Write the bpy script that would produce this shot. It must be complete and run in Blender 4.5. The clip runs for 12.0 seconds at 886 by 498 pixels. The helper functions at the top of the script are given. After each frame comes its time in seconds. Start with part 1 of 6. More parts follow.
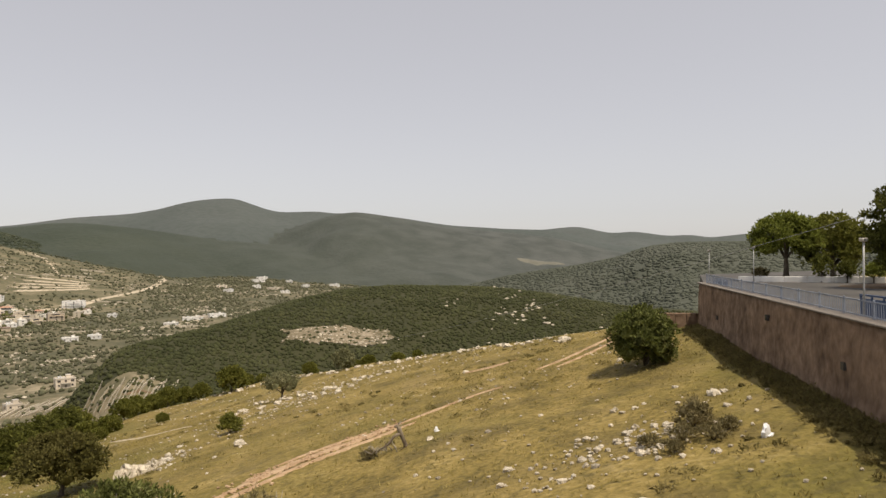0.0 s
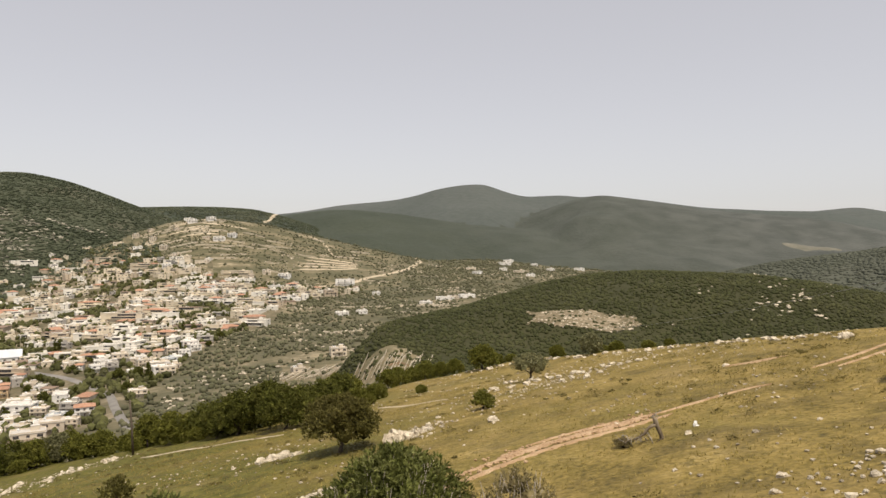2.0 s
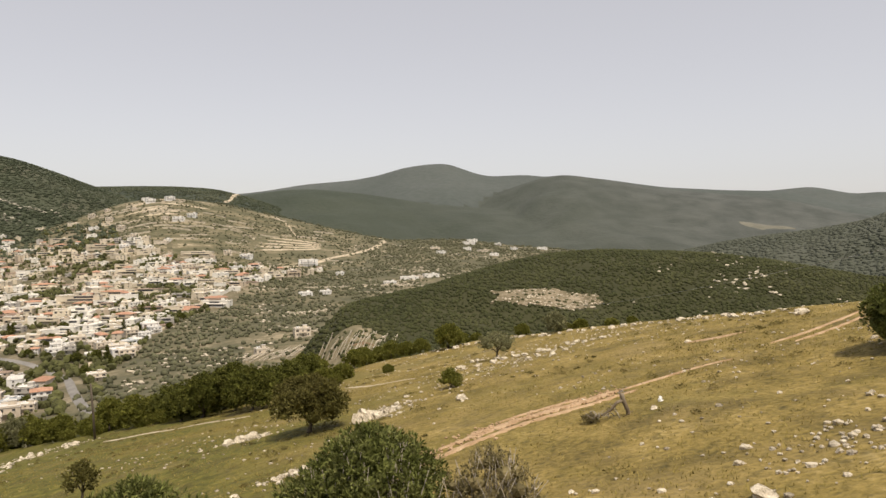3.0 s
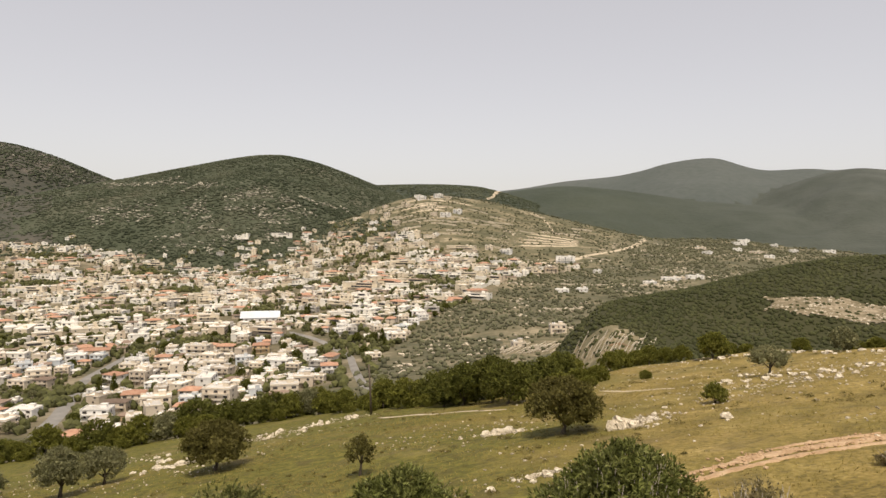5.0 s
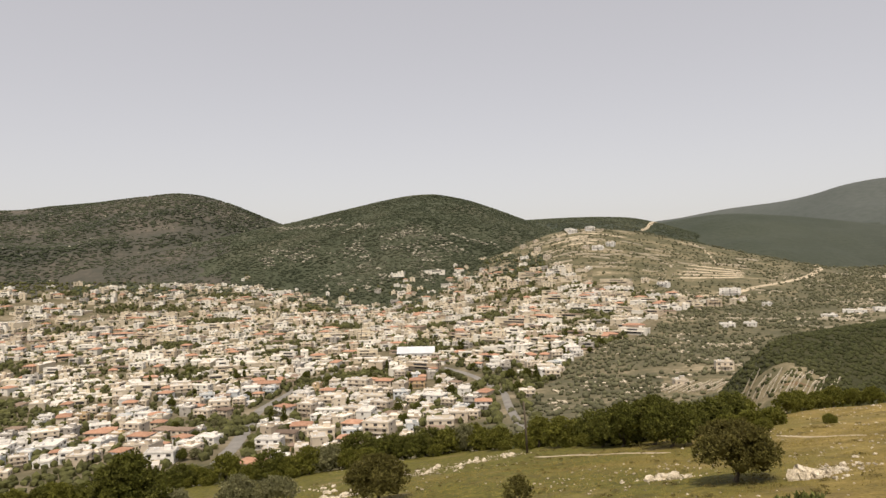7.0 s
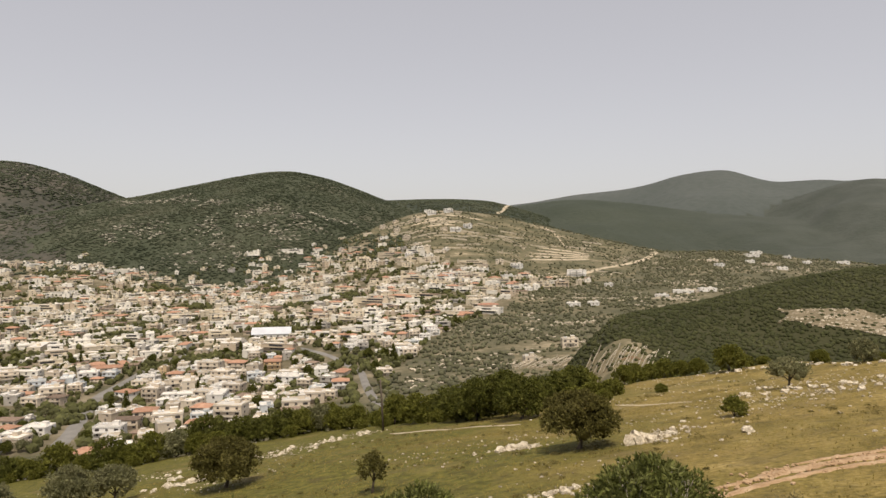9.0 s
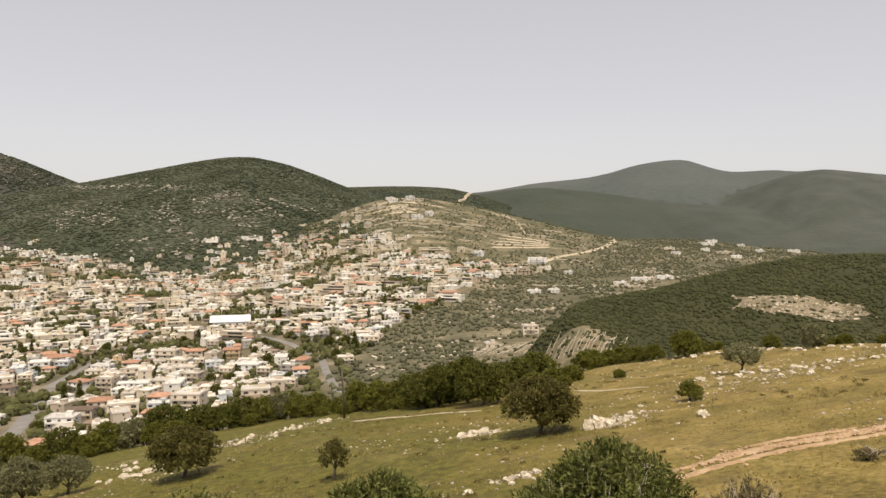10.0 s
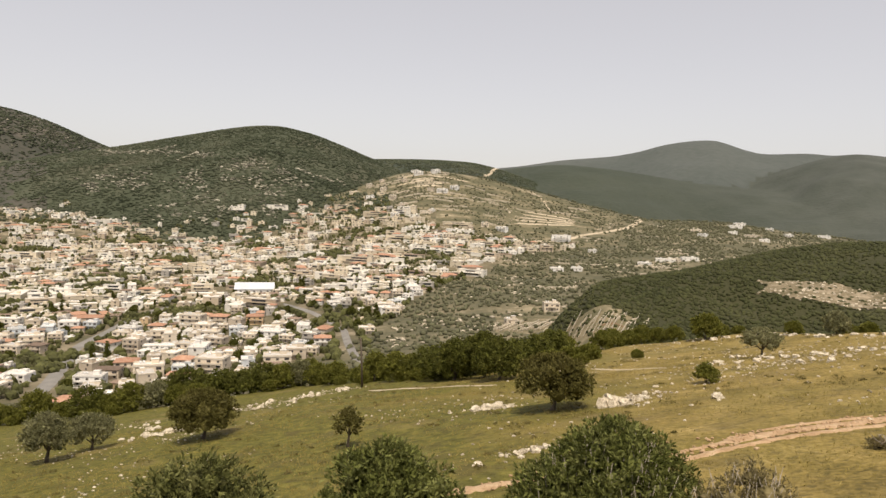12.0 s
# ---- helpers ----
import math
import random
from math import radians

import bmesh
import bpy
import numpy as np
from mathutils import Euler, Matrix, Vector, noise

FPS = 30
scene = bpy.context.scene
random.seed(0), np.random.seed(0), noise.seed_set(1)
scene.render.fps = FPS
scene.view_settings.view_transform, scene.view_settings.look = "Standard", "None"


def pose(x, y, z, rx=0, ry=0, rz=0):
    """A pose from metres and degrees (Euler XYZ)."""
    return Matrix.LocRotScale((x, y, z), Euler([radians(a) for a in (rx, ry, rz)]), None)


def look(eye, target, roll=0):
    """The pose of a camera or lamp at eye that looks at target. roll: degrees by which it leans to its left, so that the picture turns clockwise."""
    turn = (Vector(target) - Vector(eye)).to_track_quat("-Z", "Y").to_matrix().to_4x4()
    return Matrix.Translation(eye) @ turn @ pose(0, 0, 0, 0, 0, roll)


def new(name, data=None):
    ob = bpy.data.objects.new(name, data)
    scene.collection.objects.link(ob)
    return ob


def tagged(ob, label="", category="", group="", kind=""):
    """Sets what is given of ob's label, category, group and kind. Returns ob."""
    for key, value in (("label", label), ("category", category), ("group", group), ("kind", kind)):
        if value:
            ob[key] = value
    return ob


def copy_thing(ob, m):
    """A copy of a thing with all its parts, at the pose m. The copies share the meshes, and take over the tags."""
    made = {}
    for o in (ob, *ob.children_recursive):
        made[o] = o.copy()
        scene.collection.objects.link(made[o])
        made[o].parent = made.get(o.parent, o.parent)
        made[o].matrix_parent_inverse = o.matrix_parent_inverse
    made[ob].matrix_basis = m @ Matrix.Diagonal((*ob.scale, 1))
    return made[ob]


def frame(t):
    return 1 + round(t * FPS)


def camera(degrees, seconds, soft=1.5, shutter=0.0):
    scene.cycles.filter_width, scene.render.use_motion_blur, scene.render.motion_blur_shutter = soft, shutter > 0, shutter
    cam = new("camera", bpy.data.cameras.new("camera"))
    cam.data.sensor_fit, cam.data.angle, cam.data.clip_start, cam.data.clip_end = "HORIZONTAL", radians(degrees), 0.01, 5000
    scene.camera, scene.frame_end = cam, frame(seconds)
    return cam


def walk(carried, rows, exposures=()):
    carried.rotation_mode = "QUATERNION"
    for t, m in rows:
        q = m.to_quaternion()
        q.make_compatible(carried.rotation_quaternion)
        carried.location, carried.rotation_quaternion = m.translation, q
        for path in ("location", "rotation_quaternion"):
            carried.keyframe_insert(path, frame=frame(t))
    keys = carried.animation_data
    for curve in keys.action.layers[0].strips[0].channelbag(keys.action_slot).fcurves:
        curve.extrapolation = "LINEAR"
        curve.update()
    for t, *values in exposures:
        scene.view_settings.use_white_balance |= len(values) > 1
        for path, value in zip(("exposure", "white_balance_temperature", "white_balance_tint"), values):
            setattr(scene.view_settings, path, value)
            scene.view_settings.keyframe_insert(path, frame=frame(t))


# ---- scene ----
cam = camera(64.5, 12.0, soft=1.5)
EYE_ROWS = [
    (0.0, 0.63, -0.18, 1.33, 27.713, 0.981, -0.73),
    (0.5, 0.53, -0.15, 1.37, 17.336, -0.961, 0.56),
    (1.0, 0.41, -0.14, 1.37, 12.802, 0.578, -2.22),
    (1.5, 0.32, -0.11, 1.37, 5.855, 1.162, -0.34),
    (2.0, 0.29, -0.07, 1.36, 7.940, -0.144, -0.37),
    (2.5, 0.13, -0.05, 1.35, 13.262, -1.629, -1.51),
    (3.0, 0.02, -0.06, 1.38, 10.875, -1.827, -0.54),
    (3.5, -0.18, -0.06, 1.37, 3.309, 2.150, 0.41),
    (3.7, -0.16, -0.08, 1.41, 0.089, 0.089, 0.92),
    (5.3, -0.03, -0.32, 1.80, -10.194, -3.289, -0.05),
    (5.5, -0.10, -0.38, 1.79, -9.888, -4.936, -0.04),
    (6.0, -0.13, -0.40, 1.86, -16.704, -2.216, 0.83),
    (6.5, -0.13, -0.41, 1.88, -20.787, -1.306, -0.80),
    (6.7, -0.12, -0.37, 1.92, -22.201, -0.194, -1.44),
    (8.3, -0.18, -0.05, 1.61, -20.236, 2.625, -2.17),
    (8.5, -0.18, 0.04, 1.59, -18.167, 2.188, -1.44),
    (9.0, -0.23, 0.33, 1.60, -10.758, -0.826, -0.33),
    (9.5, -0.26, 0.43, 1.58, -4.400, -1.843, 0.40),
    (10.0, -0.29, 0.41, 1.57, -7.632, -1.855, -0.08),
    (10.5, -0.21, 0.37, 1.55, -7.107, -1.589, 1.19),
    (11.0, -0.11, 0.38, 1.53, -9.095, -3.100, 3.70),
    (11.5, -0.04, 0.42, 1.52, -7.274, -5.618, 2.37),
    (12.0, 0.00, 0.43, 1.53, -9.537, -3.976, 1.65),
]
walk(cam, [(t, pose(x, y, z, 90 + tilt, 0, -turn) @ pose(0, 0, 0, 0, 0, lean))
           for t, x, y, z, turn, tilt, lean in EYE_ROWS],
     exposures=[(0.0, -0.07, 7050, 12.3), (0.5, -0.06, 7050, 12.3), (1.5, -0.02, 7050, 12.3), (3.5, 0.02, 7050, 12.3), (5.5, 0.08, 7250, 13.2),
                (6.0, 0.14, 7250, 13.2), (6.5, -0.03, 7200, 13), (8.5, -0.07, 7150, 13), (9.0, -0.14, 7100, 13), (9.5, 0.03, 7200, 13), (12.0, 0.05, 7200, 13)])

# ---- light ----
SUN_ELEVATION, SUN_AZIMUTH = radians(64), radians(163)   # azimuth clockwise from +y
world = bpy.data.worlds.new("hazy_sky")
scene.world = world
world.use_nodes = True
wn = world.node_tree
sky = wn.nodes.new("ShaderNodeTexSky")
sky.sky_type, sky.sun_disc = "NISHITA", False
sky.sun_elevation, sky.sun_rotation = SUN_ELEVATION, SUN_AZIMUTH
sky.altitude, sky.air_density, sky.dust_density, sky.ozone_density = 400, 1.0, 1.5, 1.0
pale = wn.nodes.new("ShaderNodeHueSaturation")
pale.inputs["Saturation"].default_value = 0.48
wn.links.new(sky.outputs[0], pale.inputs["Color"])
haze = wn.nodes.new("ShaderNodeMix")   # thin high haze evens out the blue
haze.data_type = "RGBA"
haze.inputs[0].default_value = 0.5
haze.inputs[7].default_value = (4.68, 4.78, 5.25, 1)
wn.links.new(pale.outputs[0], haze.inputs[6])
wn.links.new(haze.outputs[2], wn.nodes["Background"].inputs["Color"])
wn.nodes["Background"].inputs["Strength"].default_value = 0.14

sun_data = bpy.data.lights.new("sun", "SUN")
sun_data.energy, sun_data.angle, sun_data.color = 4.1, radians(0.8), (1.0, 0.93, 0.81)
sun = new("sun", sun_data)
sun.matrix_world = look((math.sin(SUN_AZIMUTH) * math.cos(SUN_ELEVATION) * 50,
                         math.cos(SUN_AZIMUTH) * math.cos(SUN_ELEVATION) * 50,
                         math.sin(SUN_ELEVATION) * 50), (0, 0, 0))

# ---- materials ----
def material(name, colours, scale=1.0, fine=8.0, rough=0.9, bump=0.3, bump_size=0.05, island=0.0, per_object=0.0, stretch=(1, 1, 1), metal=0.0, stops=(0.3, 0.7), mix=0.35, shine=0.25):
    """Two scales of noise over a few true colours, with fine relief."""
    m = bpy.data.materials.new(name)
    m.use_nodes = True
    n, l = m.node_tree.nodes, m.node_tree.links
    b = n["Principled BSDF"]
    b.inputs["Roughness"].default_value, b.inputs["Metallic"].default_value = rough, metal
    b.inputs["Specular IOR Level"].default_value = shine
    co = n.new("ShaderNodeNewGeometry") if island else None
    geo = n.new("ShaderNodeNewGeometry")
    mp = n.new("ShaderNodeMapping")
    mp.inputs["Scale"].default_value = stretch
    l.new(geo.outputs["Position"], mp.inputs["Vector"])
    big, small = n.new("ShaderNodeTexNoise"), n.new("ShaderNodeTexNoise")
    big.inputs["Scale"].default_value, small.inputs["Scale"].default_value = scale, scale * fine
    big.inputs["Detail"].default_value = small.inputs["Detail"].default_value = 5
    for k in (big, small):
        l.new(mp.outputs[0], k.inputs["Vector"])
    both = n.new("ShaderNodeMix")
    both.inputs[0].default_value = mix
    l.new(big.outputs[0], both.inputs[2]), l.new(small.outputs[0], both.inputs[3])
    ramp = n.new("ShaderNodeValToRGB")
    el = ramp.color_ramp.elements
    while len(el) < len(colours):
        el.new(0.5)
    for k, (e, c) in enumerate(zip(el, colours)):
        e.position = stops[0] + (stops[1] - stops[0]) * k / max(1, len(colours) - 1)
        e.color = (*c, 1)
    l.new(both.outputs[0], ramp.inputs[0])
    out = ramp.outputs[0]
    if island or per_object:
        src = co.outputs["Random Per Island"] if island else n.new("ShaderNodeObjectInfo").outputs["Random"]
        amount = island or per_object
        rng = n.new("ShaderNodeMapRange")
        rng.inputs[3].default_value, rng.inputs[4].default_value = 1 - amount, 1 + amount
        l.new(src, rng.inputs[0])
        hs = n.new("ShaderNodeHueSaturation")
        l.new(rng.outputs[0], hs.inputs["Value"]), l.new(out, hs.inputs["Color"])
        out = hs.outputs[0]
    l.new(out, b.inputs["Base Color"])
    if bump:
        bp = n.new("ShaderNodeBump")
        bp.inputs["Strength"].default_value, bp.inputs["Distance"].default_value = bump, bump_size
        l.new(small.outputs[0], bp.inputs["Height"]), l.new(bp.outputs[0], b.inputs["Normal"])
    return m


def meadow_material():
    """Dry yellow grass, greener and lusher where the meadow falls to the west, with bare brownish spots."""
    m = material("meadow_grass", [(0.082, 0.064, 0.017), (0.185, 0.138, 0.038), (0.268, 0.197, 0.061), (0.375, 0.285, 0.115)], 0.35, 12, bump=0.9, bump_size=0.15, mix=0.5, stops=(0.32, 0.68))
    n, l = m.node_tree.nodes, m.node_tree.links
    b = n["Principled BSDF"]
    dry = b.inputs["Base Color"].links[0].from_socket
    geo = n.new("ShaderNodeNewGeometry")
    lush_noise, fine = n.new("ShaderNodeTexNoise"), n.new("ShaderNodeTexNoise")
    lush_noise.inputs["Scale"].default_value, lush_noise.inputs["Detail"].default_value = 0.075, 6
    fine.inputs["Scale"].default_value, fine.inputs["Detail"].default_value = 1.6, 5
    sep = n.new("ShaderNodeSeparateXYZ")
    l.new(geo.outputs["Position"], lush_noise.inputs["Vector"]), l.new(geo.outputs["Position"], fine.inputs["Vector"]), l.new(geo.outputs["Position"], sep.inputs[0])
    grade = n.new("ShaderNodeMapRange")
    for k, v in enumerate((28.0, -24.0, -0.32, 0.42)):
        grade.inputs[k + 1].default_value = v
    l.new(sep.outputs[0], grade.inputs[0])
    reach = n.new("ShaderNodeVectorMath")
    reach.operation = "DOT_PRODUCT"
    reach.inputs[1].default_value = (-0.793, 0.609, 0)
    l.new(geo.outputs["Position"], reach.inputs[0])
    # darker green towards the wall, partly the wall's shade put into the colour
    wall_shade = n.new("ShaderNodeMapRange")
    for k, v in enumerate((3.0, -7.0, 0.0, 0.26)):
        wall_shade.inputs[k + 1].default_value = v
    l.new(reach.outputs["Value"], wall_shade.inputs[0])
    first, add = n.new("ShaderNodeMath"), n.new("ShaderNodeMath")
    l.new(grade.outputs[0], first.inputs[0]), l.new(wall_shade.outputs[0], first.inputs[1])
    l.new(first.outputs[0], add.inputs[0]), l.new(lush_noise.outputs[0], add.inputs[1])
    sharp = n.new("ShaderNodeMapRange")
    sharp.inputs[1].default_value, sharp.inputs[2].default_value = 0.40, 0.72
    l.new(add.outputs[0], sharp.inputs[0])
    green = n.new("ShaderNodeValToRGB")
    green.color_ramp.elements[0].position, green.color_ramp.elements[1].position = 0.3, 0.7
    green.color_ramp.elements[0].color, green.color_ramp.elements[1].color = (0.058, 0.058, 0.010, 1), (0.172, 0.154, 0.031, 1)
    l.new(fine.outputs[0], green.inputs[0])
    mixer = n.new("ShaderNodeMix")
    mixer.data_type = "RGBA"
    l.new(sharp.outputs[0], mixer.inputs[0]), l.new(dry, mixer.inputs[6]), l.new(green.outputs[0], mixer.inputs[7])
    # darker brown and olive weeds in drifts of two sizes
    out = mixer.outputs[2]
    for size, lo, hi, much, tone in ((0.42, 0.53, 0.70, 0.62, (0.085, 0.066, 0.024, 1)), (2.3, 0.56, 0.68, 0.5, (0.055, 0.048, 0.016, 1)), (0.16, 0.55, 0.72, 0.45, (0.25, 0.185, 0.085, 1))):
        drift, cut, over = n.new("ShaderNodeTexNoise"), n.new("ShaderNodeMapRange"), n.new("ShaderNodeMix")
        drift.inputs["Scale"].default_value, drift.inputs["Detail"].default_value = size, 6
        cut.inputs[1].default_value, cut.inputs[2].default_value, cut.inputs[4].default_value = lo, hi, much
        over.data_type = "RGBA"
        over.inputs[7].default_value = tone
        l.new(geo.outputs["Position"], drift.inputs["Vector"]), l.new(drift.outputs[0], cut.inputs[0])
        l.new(cut.outputs[0], over.inputs[0]), l.new(out, over.inputs[6])
        out = over.outputs[2]
    l.new(out, b.inputs["Base Color"])
    return m


M_MEADOW = meadow_material()
M_SCRUB = material("scrub_slope", [(0.056, 0.057, 0.030), (0.090, 0.086, 0.050), (0.145, 0.128, 0.078), (0.30, 0.25, 0.168)], 0.022, 7, bump=0.6, bump_size=1.0)
M_TOWN = material("town_ground", [(0.06, 0.062, 0.03), (0.14, 0.12, 0.075), (0.30, 0.25, 0.175)], 0.035, 6, bump=0.3, bump_size=0.3)
M_WOOD_FLOOR = material("wooded_slope", [(0.029, 0.031, 0.012), (0.039, 0.040, 0.016), (0.052, 0.051, 0.022)], 0.014, 9, bump=0.8, bump_size=2.0)
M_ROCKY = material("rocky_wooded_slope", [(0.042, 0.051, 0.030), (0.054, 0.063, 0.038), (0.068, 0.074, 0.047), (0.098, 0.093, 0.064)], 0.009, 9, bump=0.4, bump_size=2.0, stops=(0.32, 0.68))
# eastern hill: slope colour lightened and greyed to carry the haze
M_EAST = material("eastern_slope_hazed", [(0.062, 0.068, 0.050), (0.076, 0.082, 0.062), (0.092, 0.096, 0.076)], 0.01, 12, bump=0.4, bump_size=3.0)
M_KNOLL = material("terraced_knoll_ground", [(0.056, 0.058, 0.030), (0.098, 0.093, 0.052), (0.170, 0.148, 0.090), (0.39, 0.325, 0.225)], 0.016, 8, bump=0.6, bump_size=1.0, stretch=(1, 2.2, 5))
# farthest ridges: woods greyed and paled, distance haze put into the colour
M_FAR_HAZED = material("hazed_pine_woods", [(0.062, 0.074, 0.067), (0.078, 0.089, 0.082), (0.095, 0.105, 0.098)], 0.0014, 30, bump=0.5, bump_size=9.0, stops=(0.36, 0.64), mix=0.4)


def hazed_pine_slopes():
    """Pine woods, deep green in the west; eastwards haze is painted in as a paler grey."""
    m = material("hazed_pine_slopes", [(0.035, 0.045, 0.031), (0.046, 0.056, 0.040), (0.060, 0.069, 0.051)], 0.0035, 24, bump=0.7, bump_size=7.0, stops=(0.34, 0.66), mix=0.5)
    n, l = m.node_tree.nodes, m.node_tree.links
    b = n["Principled BSDF"]
    west = b.inputs["Base Color"].links[0].from_socket
    geo, sep, grade, grain, both = [n.new("ShaderNode" + k) for k in ("NewGeometry", "SeparateXYZ", "MapRange", "TexNoise", "Mix")]
    # greyer ramp that carries the haze in its colour, blended in along x
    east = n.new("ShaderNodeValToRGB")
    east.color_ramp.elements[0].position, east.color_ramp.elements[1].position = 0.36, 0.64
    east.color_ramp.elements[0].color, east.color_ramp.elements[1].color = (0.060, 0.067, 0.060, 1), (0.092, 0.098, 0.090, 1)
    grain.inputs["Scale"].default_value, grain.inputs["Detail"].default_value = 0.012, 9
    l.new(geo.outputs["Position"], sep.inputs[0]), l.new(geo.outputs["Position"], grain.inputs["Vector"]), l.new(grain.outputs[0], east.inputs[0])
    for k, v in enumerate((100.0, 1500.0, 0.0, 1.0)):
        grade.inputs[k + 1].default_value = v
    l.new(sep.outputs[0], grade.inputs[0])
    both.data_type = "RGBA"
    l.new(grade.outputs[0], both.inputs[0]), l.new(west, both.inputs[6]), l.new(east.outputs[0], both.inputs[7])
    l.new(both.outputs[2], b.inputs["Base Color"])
    return m


M_PINES = hazed_pine_slopes()
M_BROWN = material("bare_brown_hillside", [(0.042, 0.046, 0.036), (0.060, 0.060, 0.047), (0.085, 0.077, 0.062), (0.13, 0.112, 0.09)], 0.006, 12, bump=0.5, bump_size=2.0, stops=(0.34, 0.66), mix=0.4)
M_PLOTS = material("vineyard_plot_ground", [(0.075, 0.073, 0.036), (0.125, 0.112, 0.064), (0.20, 0.168, 0.105), (0.31, 0.26, 0.175)], 0.09, 6, bump=0.5, bump_size=0.4)

# ---- terrain ----
# Heights are kept level with the terrace (z = 0), the hills by azimuth from +y (degrees) and distance.
EYE_Z = 1.55
FINE_AZ = np.arange(-75.0, 75.01, 0.25)


def smooth_line(az, values, width=3):
    v = np.interp(FINE_AZ, az, values)
    k = np.exp(-0.5 * (np.arange(-3 * width, 3 * width + 1) / width) ** 2)
    p = np.pad(v, 3 * width, mode="edge")
    return np.convolve(p, k / k.sum(), "valid")


def at(line, az):
    return np.interp(az, FINE_AZ, line)


def crest(az, elevation, az_r, distance):
    r = smooth_line(az_r, distance, 8)
    return r, EYE_Z + r * np.tan(np.radians(smooth_line(az, elevation, 2)))


HILL_WEST = crest([-75, -53, -51.4, -47.8, -45.9, -43.2, -41.2, -38.8, -36.7, -35, -30, -24, -15], [3.6, 4.1, 4.4, 4.8, 5.15, 5.5, 5.4, 4.7, 3.8, 3.1, 1.5, -1, -9], [-75, 0], [2800, 2800])
HILL_ROUND = crest([-58, -50, -42, -38, -35, -31, -27.4, -24.6, -22.8, -20, -17.7, -15.4, -11, -6, 2], [-4, 0, 1.6, 2.5, 3.1, 4.0, 4.8, 5.3, 5.35, 4.8, 4.0, 3.1, 1.5, -1, -9], [-50, -10], [2150, 2150])
HILL_LOW = crest([-40, -30, -20, -15.4, -12.7, -9.6, -6.9, -5.2, -2, 4, 10], [-6, 1.5, 2.8, 3.1, 3.2, 3.2, 3.0, 2.6, 1.6, -1, -9], [-30, 0], [2350, 2350])
RIDGE_PEAK = crest([-20, -9, -5.3, -3.5, -0.4, 4, 5.7, 7.4, 9.6, 11.3, 13.1, 14.6, 17.6, 19.2, 20.6, 23.9, 28.1, 33.2, 36.8, 41, 50, 60],
                   [1.5, 2.2, 2.7, 2.9, 3.4, 3.8, 4.15, 4.7, 5.0, 5.05, 4.4, 4.0, 4.1, 3.85, 4.05, 3.6, 2.9, 2.5, 2.4, 1.2, 0, -1], [-20, 40], [3500, 3500])
RIDGE_FOOT = crest([-16, -10, -5.6, -3.8, -1.5, 1, 4, 7, 10, 14, 18, 24, 30, 36, 42], [-3, 1.2, 2.45, 2.72, 3.0, 3.05, 2.75, 2.3, 1.8, 1.5, 1.3, 1.1, 0.5, -0.6, -3], [-20, 40], [2750, 2750])
RIDGE_SHOULDER = crest([6, 10, 13, 16, 18.3, 20.6, 23.9, 28.1, 33.2, 37, 41, 50, 60], [-3, 0.2, 1.6, 2.9, 3.65, 4.06, 3.6, 2.75, 2.2, 1.7, 0.7, -1, -3], [-20, 40], [3050, 3050])
RIDGE_FAR = crest([10, 20, 33, 36.8, 38.6, 41.2, 43, 45.5, 47.2, 48.4, 51.6, 60, 75], [-6, 1.2, 2.2, 2.5, 2.65, 2.0, 2.15, 1.7, 1.8, 1.5, 1.8, 1.8, 1.6], [20, 75], [4650, 4650])
HILL_EAST = crest([12, 20, 28, 33, 35.4, 38.6, 41.7, 43.8, 46.4, 50.4, 60, 75], [-12, -4, -2.4, -1.3, -0.9, -0.5, 0.1, 0.9, 1.2, 1.15, 1.2, 1.2], [20, 75], [1400, 1400])
SPUR = crest([-8, -3, 0.9, 3, 5, 7.5, 9.3, 12.1, 16.3, 19.6, 23.2, 27.6, 31.9, 35.9, 42, 60], [-16, -13.6, -8.5, -6.4, -5.9, -5.35, -5.05, -4.15, -2.95, -2.3, -2.0, -2.1, -2.25, -2.75, -3.7, -5],
             [-8, 0, 5, 12, 20, 30, 45, 75], [450, 458, 495, 570, 645, 675, 720, 750])
FAR_SCALE = 1.7
SLOPE_R = [425, 595, 816, 1190, 1615]
SLOPE = [smooth_line(a, e, 6) for a, e in (
    ([-60, -24, -4, 18, 60], [-15, -13.5, -12, -11, -11]),
    ([-60, -35, -24, -12, -4, 4, 18, 60], [-11.8, -11.4, -10.8, -9.8, -8.9, -8.5, -8.5, -9]),
    ([-60, -35, -24, -16, -8, 0, 8, 18, 60], [-8.6, -8.2, -7.5, -6.6, -6.2, -6.0, -6.0, -6.5, -7]),
    ([-60, -45, -35, -28, -24, -20, -16, -12, -8, -4, 0, 4, 8, 12, 18, 30, 60], [-5, -4.8, -4.6, -4.8, -4.4, -4, -3, -2.6, -2.6, -2.9, -3.0, -3.2, -3.5, -3.6, -4, -5, -5]),
    ([-60, -45, -35, -28, -24, -20, -16, -13, -9.5, -6.7, -4, -1.6, 2, 4.6, 8, 12, 18, 30, 60], [-0.6, -1.2, -2, -3, -2, -0.6, 1.1, 2.3, 2.55, 2.0, 1.4, 0.7, 0.0, -0.6, -1.2, -0.95, -1.7, -3, -3]))]
EDGE = smooth_line([-75, -60, -41, -35, -21.5, -16, -8.5, -3.8, 0.7, 5, 11, 15, 19, 24, 28, 33, 38, 41, 48, 75],
                   [135, 135, 138, 118, 118, 100, 90, 86, 95, 108, 100, 100, 90, 79, 74, 66, 58, 55, 50, 60], 5)
GRADE_X, GRADE_Y, GRADE_Z = 0.1975, -0.1525, EYE_Z - 6.45


